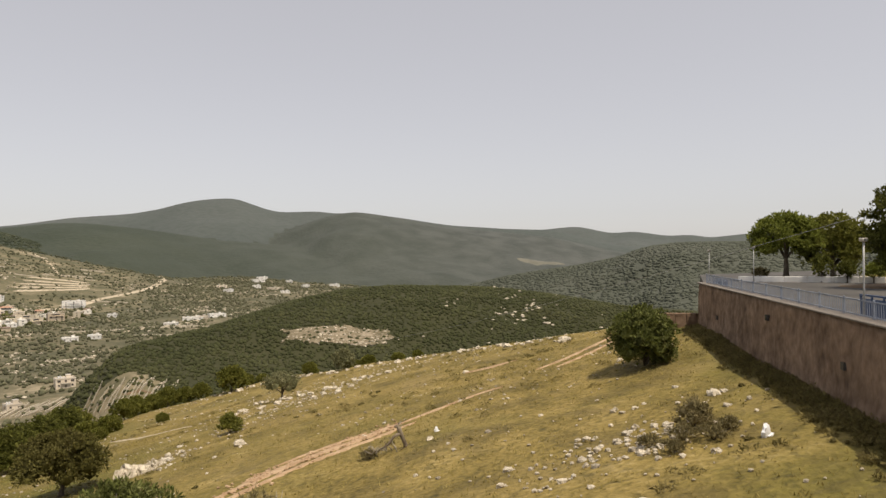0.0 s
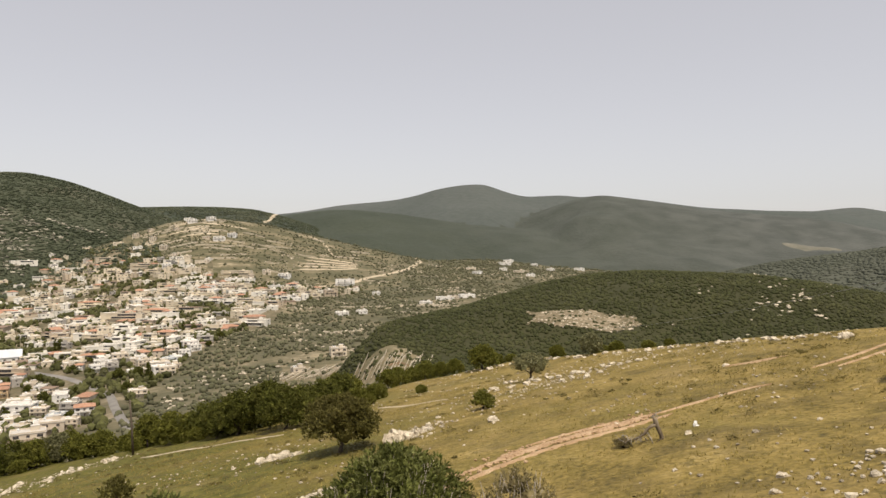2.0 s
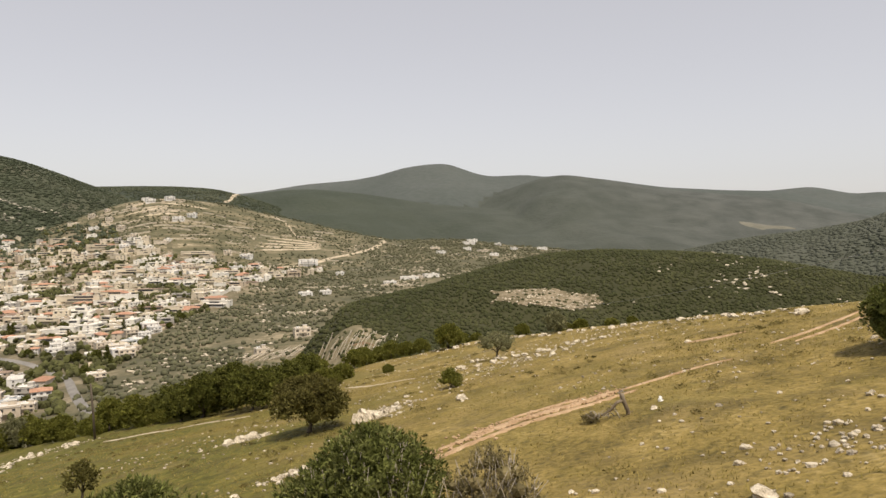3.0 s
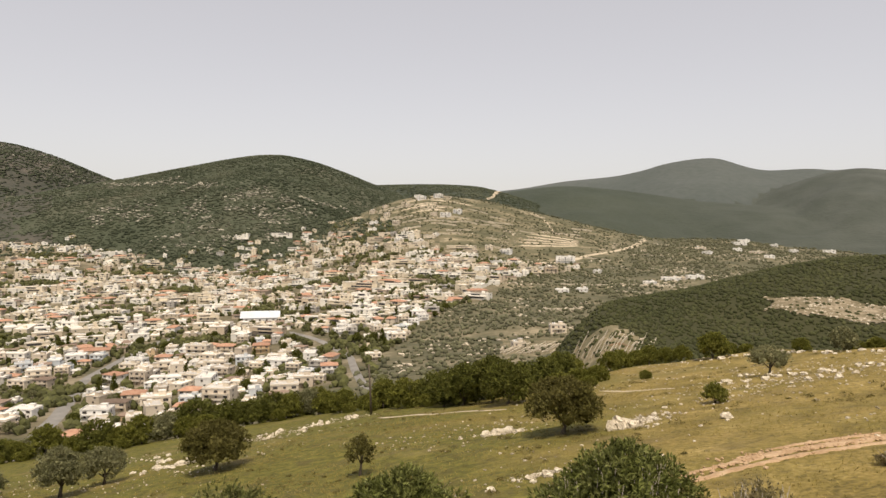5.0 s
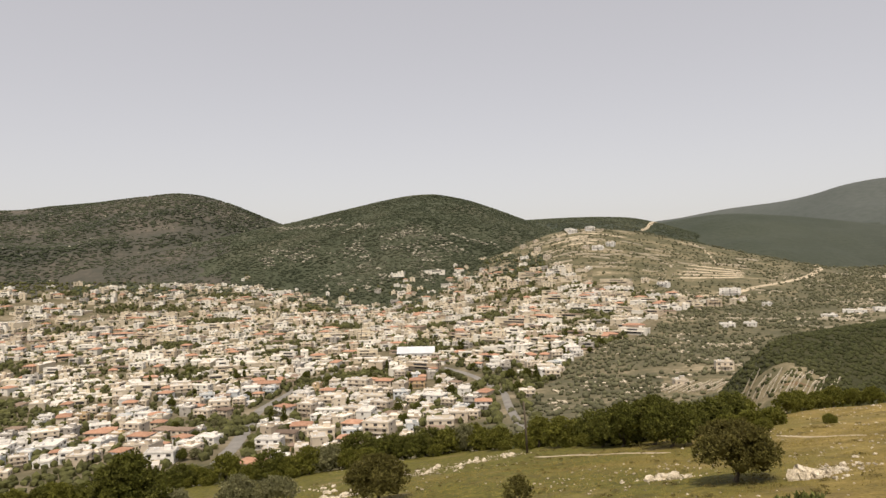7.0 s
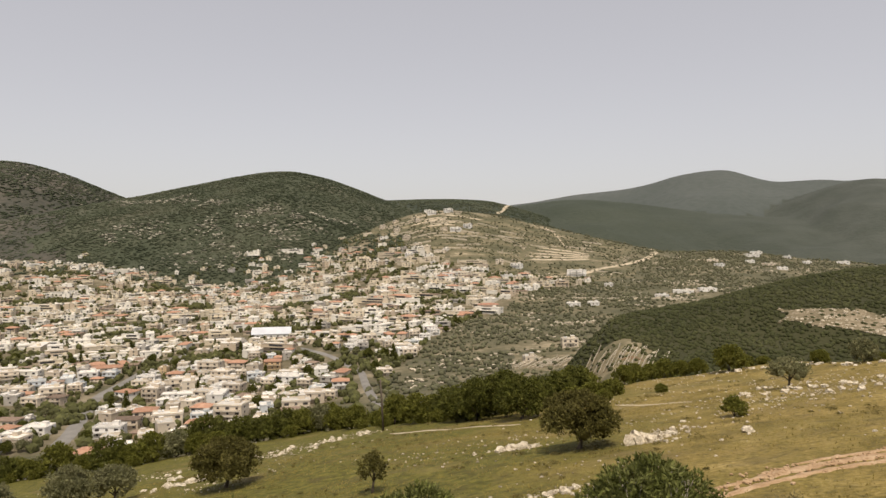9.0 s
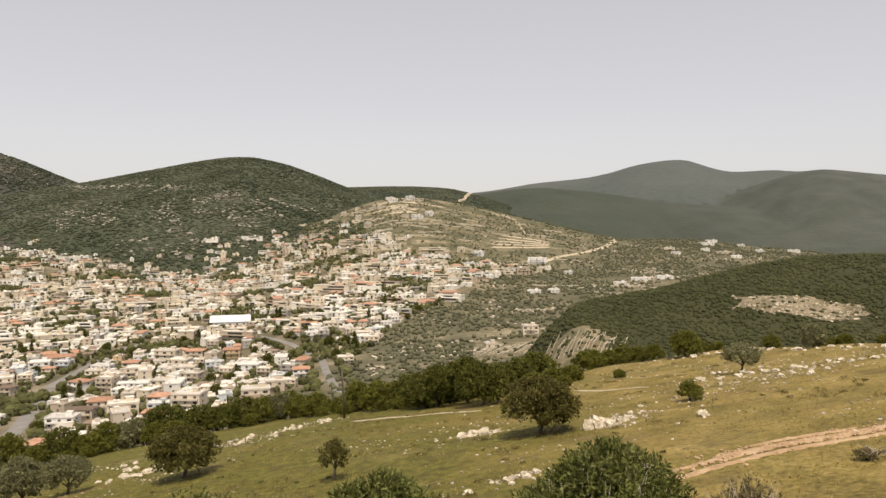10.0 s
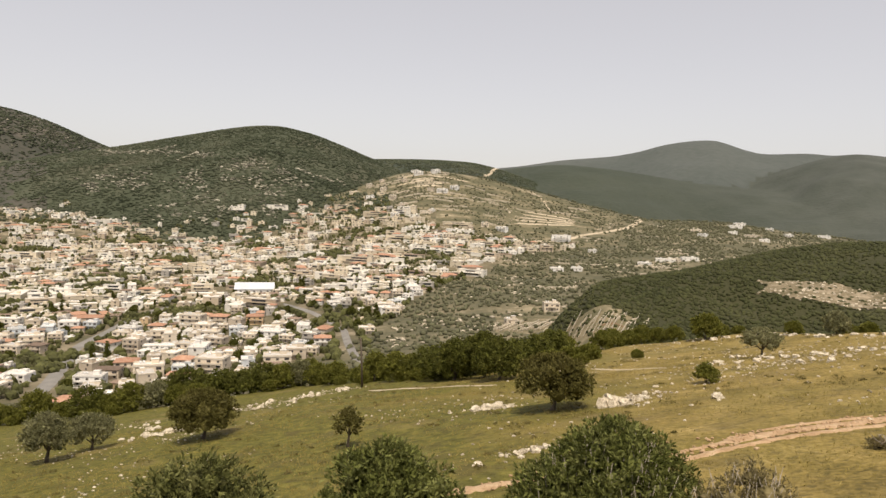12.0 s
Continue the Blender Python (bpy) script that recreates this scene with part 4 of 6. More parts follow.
make_tree("broad_tree", -0.1, 44.4, 5.0, 3.65, 0.55, M_LEAF_BROWN, 17000, 0.085, 101, "broad brownish-green tree on a short trunk in the meadow", lobes=9, flat=0.9, limbs=5, depth=0.28, core=0.58)
make_tree("meadow_tree", -27.2, 50.8, 5.5, 4.0, 0.55, M_LEAF_BROWN, 16000, 0.09, 102, "rounded green oak in the meadow above scattered stones", lobes=9, limbs=5, depth=0.28, core=0.58)
make_tree("young_tree", -12.3, 40.7, 1.95, 2.5, 0.7, M_LEAF_BROWN, 2600, 0.065, 104, "slim young brownish tree alone in the meadow", lobes=6, core=0.5, depth=0.4)
make_tree("olive_tree", -40.6, 50.2, 4.0, 4.2, 0.9, M_LEAF_OLIVE, 11000, 0.085, 105, "old grey-green olive tree with a thick dark trunk", lobes=8, core=0.5, depth=0.34)
make_tree("olive_tree", -40.2, 55.2, 4.2, 3.3, 0.6, M_LEAF_OLIVE, 10000, 0.085, 106, "pale grey-green olive tree beside boulders", lobes=8, core=0.5, depth=0.36)
make_tree("olive_tree", -48.9, 51.1, 3.9, 3.6, 0.5, M_LEAF_OLIVE, 9500, 0.085, 107, "low grey-green olive tree beside a dense dark tree", lobes=8, core=0.5, depth=0.34)
make_tree("dense_tree", *by(-47.0, 50), 5.6, 7.5, 0.6, M_LEAF_DEEP, 22000, 0.1, 108, "tall dense dark green tree on the slope", lobes=11, depth=0.24)
make_tree("low_tree", *by(-53.0, 66), 4.5, 3.2, 0.3, M_LEAF_OAK, 5000, 0.09, 109, "low spreading green tree on the lower slope", lobes=8)
make_tree("round_tree", 18.2, 67, 3.8, 2.8, 0.6, M_LEAF_OLIVE, 4500, 0.075, 110, "grey-green round-topped tree by a stone row", lobes=8, core=0.5, depth=0.34)
make_tree("shrub", 10.3, 51.0, 1.8, 1.5, 0.05, M_LEAF_OAK, 2400, 0.065, 111, "small green shrub in the dry grass", "shrub", lobes=6, limbs=3, dome=True, depth=0.3, core=0.7)
make_tree("round_bush", 24.3, 24.7, 3.2, 2.85, 0.0, M_LEAF_BUSH, 17000, 0.075, 112, "dense green round bush near the retaining wall", "bush", lobes=10, limbs=4, depth=0.26, sink=0.3, core=0.6)
# large shrubs below the viewpoint
make_tree("large_shrub", 1.45, 17.0, 5.2, 3.8, 0.0, M_LEAF_BUSH, 40000, 0.062, 113, "large glossy grey-green shrub below the viewpoint", "shrub", lobes=12, limbs=6, slim=0.34, depth=0.27, core=0.45, dome=True)
make_tree("large_shrub", -3.6, 15.2, 5.0, 4.35, 0.0, M_LEAF_BUSH, 36000, 0.062, 114, "large dense green shrub below the viewpoint", "shrub", lobes=12, limbs=6, slim=0.34, depth=0.27, core=0.45, dome=True)
make_tree("large_shrub", -7.2, 13.5, 4.9, 4.7, 0.0, M_LEAF_PALE, 34000, 0.06, 115, "loose pale olive-green shrub below the viewpoint", "shrub", lobes=12, limbs=6, slim=0.32, depth=0.3, core=0.5, dome=True)
make_tree("dry_shrub", 4.4, 16.4, 3.2, 2.45, 0.0, M_LEAF_DRY, 8000, 0.045, 116, "half-dry greyish shrub with bare twigs", "shrub", lobes=9, limbs=9, slim=0.28, depth=0.45, core=0.45, dome=True)
make_tree("dry_shrub", 16.9, 14.9, 1.3, 0.95, 0.0, M_LEAF_DRY, 2200, 0.045, 117, "low dry brown shrub by a heap of stones", "shrub", lobes=5, limbs=6, slim=0.28, depth=0.4, core=0.5, dome=True)
for k, (x, y, w, h) in enumerate([(15.9, 14.4, 0.9, 0.5), (16.2, 13.6, 1.0, 0.45), (15.2, 15.0, 0.7, 0.35), (17.5, 15.3, 0.8, 0.55), (15.0, 13.9, 0.8, 0.35), (17.0, 13.8, 0.7, 0.4)]):
    make_tree("dry_weed", x, y, w, h, 0.0, M_LEAF_DRY, 900, 0.045, 140 + k, "low dry brown weed among the stones of the rubble heap", "weed", lobes=4, limbs=4, slim=0.28, depth=0.4, core=0.5, dome=True, group="dry weeds on the rubble heap")
make_tree("dry_shrub", 11.2, 26.6, 0.9, 0.35, 0.0, M_LEAF_DRY, 1500, 0.045, 118, "low dry thorny shrub beside a dead stump", "shrub", lobes=5, limbs=6, slim=0.28, depth=0.4, core=0.5, dome=True)


# the large dark group at the lower edge of the meadow
for k, (az, r, w, h, n) in enumerate([(-8.3, 83, 5.4, 5.0, 12000), (-5.9, 80, 6.0, 5.4, 14000), (-4.6, 73, 5.4, 4.4, 12000), (-9.9, 87, 4.0, 3.8, 7000)]):
    make_tree("carob_tree", *by(az, r), w, h, 0.25, M_LEAF_DEEP, n, 0.12, 120 + k, "dense dark evergreen tree with low branches over the meadow path", lobes=10, limbs=4, depth=0.24, core=0.5, group="dark trees by the meadow path")


def twigs(x, y, z0, spread, n, rise, seed, label):
    rng = np.random.default_rng(seed)
    thing = empty("bare_twigs", x, y, ground_z(x, y))
    for k in range(n):
        a, q = rng.uniform(0, 2 * math.pi), rng.uniform(0.15, 0.9) * spread
        s = (q * math.cos(a) * 0.6, q * math.sin(a) * 0.6, 0.0)
        e = (q * math.cos(a) + rng.uniform(-0.25, 0.25), q * math.sin(a) + rng.uniform(-0.15, 0.15), z0 * math.sqrt(1 - (q / spread) ** 2) * rng.uniform(0.93, 1.0) + rise * rng.uniform(0, 1))
        v, f = tube([s, ((s[0] + e[0]) / 2 + rng.uniform(-.3, .3), (s[1] + e[1]) / 2, e[2] * 0.6), e], [0.02, 0.014, 0.006], 4)
        part("twig", mesh_from("twig", v, f, [M_TWIG]), thing)
    tagged(thing, label, "twigs")


twigs(1.45, 16.8, 3.45, 2.55, 90, 0.22, 5, "bare pale twigs growing through a large shrub")
twigs(4.4, 16.3, 2.2, 1.6, 60, 0.3, 6, "bare pale twigs among half-dry leaves")


def dead_stump(x, y):
    rng = random.Random(64)
    thing = empty("dead_stump", x, y, ground_z(x, y) - 0.1)
    v, f = tube([(0.22, 0, 0), (0.16, 0, 0.3), (0.02, 0.02, 0.62), (-0.1, 0, 0.92), (-0.16, 0, 1.05)], [0.11, 0.085, 0.09, 0.10, 0.04], 9)
    trunk = part("trunk", mesh_from("trunk", v, f, [M_DEADWOOD]), thing)
    v, f = tube([(-0.04, 0, 0.75), (-0.32, 0.05, 0.62), (-0.55, 0.05, 0.35), (-0.95, 0.1, 0.12)], [0.075, 0.06, 0.05, 0.03], 7)
    part("fallen_limb", mesh_from("fallen_limb", v, f, [M_DEADWOOD]), trunk)
    for k in range(4):
        v, f = tube([(-0.1, 0, 0.88), (-0.1 + rng.uniform(-0.2, 0.2), 0, 1.05), (-0.1 + rng.uniform(-0.35, 0.3), rng.uniform(-0.1, 0.1), 1.15 + rng.uniform(0, 0.15))], [0.03, 0.02, 0.006], 5)
        part("splinter", mesh_from("splinter", v, f, [M_TWIG]), trunk)
    for k in range(26):
        a, q = rng.uniform(0, 6.28), rng.uniform(0.2, 0.6)
        cx, cy = rng.uniform(-1.5, -0.1), rng.uniform(-0.35, 0.35)
        v, f = tube([(cx, cy, 0.1), (cx + q * 0.5 * math.cos(a), cy + q * 0.5 * math.sin(a), 0.22 + rng.uniform(0, 0.15)), (cx + q * math.cos(a), cy + q * math.sin(a), 0.14 + rng.uniform(0, 0.3))], [0.018, 0.013, 0.005], 4)
        part("dead_branch", mesh_from("dead_branch", v, f, [M_TWIG if k % 3 else M_DEADWOOD]), thing)
    tagged(thing, "broken leaning dead tree with fallen branches in the grass", "stump")


dead_stump(12.5, 26.3)


def leaning_pole(x, y, h):
    thing = empty("wooden_pole", x, y, ground_z(x, y) - 0.3)
    v, f = tube([(0, 0, 0), (-0.02 * h, 0, h * 0.5), (-0.05 * h, 0, h)], [0.15, 0.13, 0.10], 8)
    part("shaft", mesh_from("shaft", v, f, [M_BARK]), thing)
    v, f = tube([(-0.05 * h - 0.35, 0, h - 0.3), (-0.05 * h + 0.35, 0, h - 0.25)], [0.04, 0.04], 6)
    part("cross_arm", mesh_from("cross_arm", v, f, [M_BARK]), thing)
    tagged(thing, "leaning dark wooden utility pole at the meadow edge", "utility pole")


leaning_pole(-24.8, 87.6, 6.9)


def hedge_line():
    """Trees along the lower edge of the meadow: a few kinds, each standing by itself."""
    rng = random.Random(8)
    kinds = []
    for k, (w, h, mat, label) in enumerate([(5.2, 4.6, M_LEAF_OAK, "green scrub oak in the tree line below the meadow"), (6.0, 5.2, M_LEAF_DEEP, "dark evergreen oak in the tree line below the meadow"),
                                            (4.4, 3.6, M_LEAF_OAK, "rounded green tree in the tree line below the meadow"), (4.8, 4.6, M_LEAF_OLIVE, "grey-green olive in the tree line below the meadow"),
                                            (3.0, 2.2, M_LEAF_OAK, "low green thicket shrub at the meadow edge")]):
        kinds.append((make_tree("hedge_tree", *by(-30 + 6 * k, 120), w, h, 0.1, mat, 6300, 0.14, 200 + k, label, lobes=9, limbs=1, depth=0.26, core=0.58, group="tree line below the meadow"), w, h))
    spots = []
    az = -57.0
    while az < 0.5:
        edge = float(at(EDGE, np.array(az)))
        spots.append((az, edge + rng.uniform(-2, 2.5), rng.choice([0, 0, 1, 1, 2, 3]), rng.uniform(0.85, 1.2)))
        spots.append((az + 0.7, edge + rng.uniform(4, 8), rng.choice([0, 0, 1, 2, 3]), rng.uniform(0.9, 1.3)))
        if rng.random() < 0.5:
            spots.append((az + 0.4, edge - rng.uniform(2, 4.5), rng.choice([4, 4, 2]), rng.uniform(0.6, 1.0)))
        az += rng.uniform(1.25, 1.8)
    spots = [(a, r, k, q * (0.80 if a > -19 else 0.92)) for a, r, k, q in spots]
    # bushes right of it
    spots += [(1.2, 90, 4, 1.0), (2.6, 88, 4, 0.9), (3.6, 106, 2, 0.8), (4.4, 110, 0, 0.7), (5.6, 112, 2, 0.8), (6.6, 108, 0, 0.62), (7.8, 106, 2, 0.62), (9.0, 104, 2, 0.6), (11.3, 99, 2, 0.95), (12.4, 103, 0, 0.45),
              (13.6, 103, 4, 0.6), (17.3, 94, 2, 0.5), (20.0, 88, 3, 0.6), (20.9, 91, 4, 0.6), (22.0, 88, 4, 0.6), (24.4, 82, 4, 0.5), (26.0, 80, 4, 0.4), (0.4, 62, 4, 0.5), (6.3, 82, 4, 0.45), (-0.4, 84, 4, 0.9), (2.0, 79, 4, 0.6)]
    used = set()
    for az, r, kind, s in spots:
        x, y = by(az, r)
        ob, w, h = kinds[kind]
        m = pose(x, y, ground_z(x, y) - 0.25, 0, 0, rng.uniform(0, 360))
        t = ob if kind not in used else copy_thing(ob, m)
        used.add(kind)
        t.matrix_basis = m @ Matrix.Diagonal((s, s, s * rng.uniform(0.9, 1.1), 1))


hedge_line()


# ---- stones ----
def stone_meshes():
    out = []
    for k in range(7):
        rng = np.random.default_rng(300 + k)
        v, f = ICO80
        v = v * (1 + 0.42 * rng.uniform(-1, 1, (len(v), 1)))
        v = np.sign(v) * np.abs(v) ** 0.85 * np.array([1.0, rng.uniform(0.6, 0.9), rng.uniform(0.5, 0.75)])
        out.append(mesh_from("stone", v, f, [M_STONE], smooth=False))
    return out


STONES = stone_meshes()


def stone(x, y, size, rng, tall=1.0, label="pale weathered limestone boulder in the grass", group="boulders in the meadow"):
    ob = new("boulder", rng.choice(STONES))
    ob.matrix_world = pose(x, y, ground_z(x, y) + size * 0.07 * tall, rng.uniform(-15, 15), rng.uniform(-15, 15), rng.uniform(0, 360)) @ Matrix.Diagonal((size * 0.5, size * 0.5, size * 0.5 * tall, 1))
    tagged(ob, label, "boulder", group)


def rocks():
    rng = random.Random(21)
    def cluster(x, y, n, sx, sy, lo, hi, turn=0.0, tall=1.0, **tags):
        for _ in range(n):
            u, w = rng.gauss(0, sx / 2), rng.gauss(0, sy / 2)
            c, s = math.cos(radians(turn)), math.sin(radians(turn))
            stone(x + u * c - w * s, y + u * s + w * c, rng.uniform(lo, hi), rng, tall, **tags)
    cluster(5.0, 45.8, 26, 1.5, 4.2, 0.12, 0.45, -25, tall=1.3, label="jagged white limestone outcrop boulder", group="boulders of the white outcrop")
    stone(3.3, 43.9, 0.85, rng, 2.3, "tall jagged white limestone boulder of an outcrop", "boulders of the white outcrop")
    stone(3.8, 43.8, 0.8, rng, 1.8, "jagged white limestone outcrop boulder", "boulders of the white outcrop")
    for k in range(8):
        stone(3.0 + 0.22 * k + rng.uniform(-0.1, 0.1), 43.4 + rng.uniform(-0.4, 0.7), rng.uniform(0.5, 0.95) * (1.1 - 0.06 * k), rng, rng.uniform(1.3, 2.2), "tall jagged white limestone boulder of an outcrop", "boulders of the white outcrop")
    cluster(-40.0, 65.0, 9, 3.5, 2.0, 0.25, 0.8)
    cluster(-44.5, 69.5, 7, 3.5, 2.0, 0.25, 0.7)
    cluster(-4.6, 48.7, 22, 1.7, 0.5, 0.3, 0.85, tall=1.2, label="pale flat boulder in a low heap near a tree", group="boulders of the low heap")
    for x, y in [(-35.5, 73.9), (-34.2, 76.2), (-32.6, 80.0), (-30.7, 82.5), (-28.9, 87.0)]:
        cluster(x, y, 8, 4.4, 2.4, 0.3, 0.85, label="pale boulder in a broken row along the lower meadow", group="boulders along the lower meadow")
    cluster(-36.6, 60.5, 18, 3.6, 2.6, 0.25, 0.95)
    for x, y in [(15.2, 65.6), (17.5, 71.3), (16.7, 62.6), (18.8, 63.6), (20.7, 63.9), (19.3, 55.8), (23.3, 59.3), (24.7, 58.9), (13.5, 62.5), (22.0, 61.5)]:
        cluster(x, y, 5, 3.4, 1.4, 0.3, 0.65, label="pale boulder in an old field stone row", group="boulders of the field stone row")
    az = 9.0
    while az < 38:
        e = float(at(EDGE, np.array(az)))
        stone(*by(az, e - rng.uniform(1, 4)), rng.uniform(0.3, 0.95), rng, label="pale stone along the brow of the meadow", group="stones along the brow of the meadow")
        az += rng.uniform(0.25, 0.8)
    cluster(-1.2, 31.6, 8, 1.6, 0.4, 0.25, 0.55, 30)
    cluster(-3.4, 30.2, 3, 0.6, 0.3, 0.2, 0.4)
    for x, y, s in [(9.2, 41.7, 0.75), (7.0, 51.4, 0.5), (5.6, 45.8, 0.6), (33.4, 42.6, 1.0), (24.8, 42.6, 0.5), (19.4, 53.9, 0.55), (13.7, 26.1, 0.4), (13.0, 31.7, 0.3), (25.2, 27.4, 0.35), (18.1, 19.8, 0.35), (20.2, 17.1, 0.5), (20.6, 17.0, 0.3), (10.2, 14.2, 0.6), (11.8, 11.8, 0.6), (12.4, 18.1, 0.35), (11.4, 16.9, 0.3)]:
        stone(x, y, s, rng, label="single pale stone lying in the grass", group="single stones in the grass")
    cluster(15.7, 15.4, 28, 2.6, 1.5, 0.12, 0.34, 40, label="pale stone of a rubble heap in dry grass", group="stones of the rubble heap")
    stone(17.9, 15.9, 0.4, rng, 1.1, "round white stone on the rubble heap", "stones of the rubble heap")


rocks()


def litter_bag(x, y, size):
    rng = np.random.default_rng(9)
    thing = empty("plastic_bag", x, y, ground_z(x, y))
    v, f = blobs(np.array([[0, 0, 0.2]]), np.array([[0.17, 0.12, 0.30]]), ICO80, 0.45, rng)
    part("bag", mesh_from("bag", v, f, [M_LITTER], smooth=False), thing)
    v, f = blobs(np.array([[0.2, -0.05, 0.06], [0.34, 0.03, 0.04]]), np.array([[0.24, 0.15, 0.09], [0.13, 0.1, 0.05]]), ICO80, 0.4, rng)
    part("torn_flap", mesh_from("torn_flap", v, f, [M_LITTER], smooth=False), thing)
    thing.scale = (size, size, size)
    tagged(thing, "crumpled white plastic bag lying in the grass", "litter")


litter_bag(16.8, 12.4, 0.7)
litter_bag(14.6, 27.3, 0.45)


def small_stones():
    rng = np.random.default_rng(11)
    x, y, z = scatter(-50, 60, 11, 120, 0.8, rng, [0])
    r, az = np.hypot(x, y), np.degrees(np.arctan2(x, y))
    keep = (wave(x, y, 6, 3.0) + 0.6 * wave(x, y, 17, 5.0) + rng.uniform(-0.7, 0.7, len(x)) > 0.36 - np.clip((x - 2) * 0.02, -0.45, 0.1) ) & (r < at(EDGE, np.clip(az, -75, 75)) + 3)
    keep &= (x * WALL_OUT.x + y * WALL_OUT.y) > (WALL_A.x * WALL_OUT.x + WALL_A.y * WALL_OUT.y) + 0.6
    x, y, z = x[keep], y[keep], z[keep]
    s = rng.uniform(0.025, 0.085, (len(x), 1)) * rng.uniform(0.4, 1.9, (len(x), 1)) * np.array([1, 0.8, 0.55])
    v, f = blobs(np.stack([x, y, z + 0.03], 1), s, ICO20, 0.3, rng)
    stuff("small_stones", v, f, [M_STONE], "small pale stones strewn over the meadow", "stones")


small_stones()


def rubble():
    """Small stones round the heap, the outcrop and the field stone rows, too many to count."""
    rng = np.random.default_rng(29)
    heaps = [(15.7, 15.3, 1.9, 1.1, 130), (15.0, 16.6, 1.5, 0.8, 40), (5.0, 45.4, 0.8, 1.6, 90), (6.8, 47.6, 1.6, 0.7, 30), (-4.6, 48.6, 1.1, 0.5, 60), (-1.0, 31.6, 1.1, 0.4, 60), (-36.0, 61.0, 2.2, 1.4, 60)]
    heaps += [(x, y, 2.6, 1.1, 60) for x, y in ((-35.5, 73.9), (-34.2, 76.2), (-32.6, 80.0), (-30.7, 82.5), (-28.9, 87.0))]
    line = ((12.0, 52.0), (13.6, 55.7), (15.2, 57.5), (18.1, 59.2), (19.1, 56.0), (21.5, 58.5), (25.0, 62.5), (28.6, 66.3), (30.7, 61.1), (24.0, 59.5))
    heaps += [(x, y, 1.9, 0.8, 26) for x, y in line]
    pts, sizes = [], []
    for x, y, a, b, n in heaps:
        pts.append(np.stack([x + rng.normal(0, a, n), y + rng.normal(0, b, n)], 1))
        sizes.append(np.abs(rng.normal(0, 0.06, n)) + 0.025)
    p, q = np.concatenate(pts), np.concatenate(sizes)[:, None] * np.array([1, 0.85, 0.7])
    v, f = blobs(np.stack([p[:, 0], p[:, 1], height(p[:, 0], p[:, 1]) + 0.03], 1), q, ICO20, 0.35, rng)
    stuff("rubble_stones", v, f, [M_STONE], "small pale rubble round heaps and old field stone rows", "rubble")


rubble()


def track_rubble():
    """Clods and pebbles on the dirt track."""
    rng = np.random.default_rng(19)
    line = np.array([(-2.7, 26.6), (1.5, 27.6), (5.9, 28.7), (7.8, 29.9), (10.4, 31.0), (13.0, 31.6), (15.0, 32.2)])
    u = rng.uniform(0, 6, 420)
    x = np.interp(u, np.arange(7), line[:, 0]) + rng.normal(0, 0.35, 420)
    y = np.interp(u, np.arange(7), line[:, 1]) + rng.normal(0, 0.5, 420)
    s = rng.uniform(0.03, 0.11, (420, 1)) * np.array([1, 0.9, 0.6])
    v, f = blobs(np.stack([x, y, height(x, y) + 0.05], 1), s, ICO20, 0.3, rng)
    stuff("track_rubble", v, f, [M_EARTH], "reddish clods and pebbles on the dirt track", "rubble")


track_rubble()


def on_meadow(x, y, margin):
    r, az = np.hypot(x, y), np.degrees(np.arctan2(x, y))
    keep = r < at(EDGE, np.clip(az, -75, 75))
    keep &= (x * WALL_OUT.x + y * WALL_OUT.y) > (WALL_A.x * WALL_OUT.x + WALL_A.y * WALL_OUT.y) + margin
    return keep & ~((np.abs(y - (26.9 + 0.29 * (x + 3))) < 1.0) & (x > -6) & (x < 15))


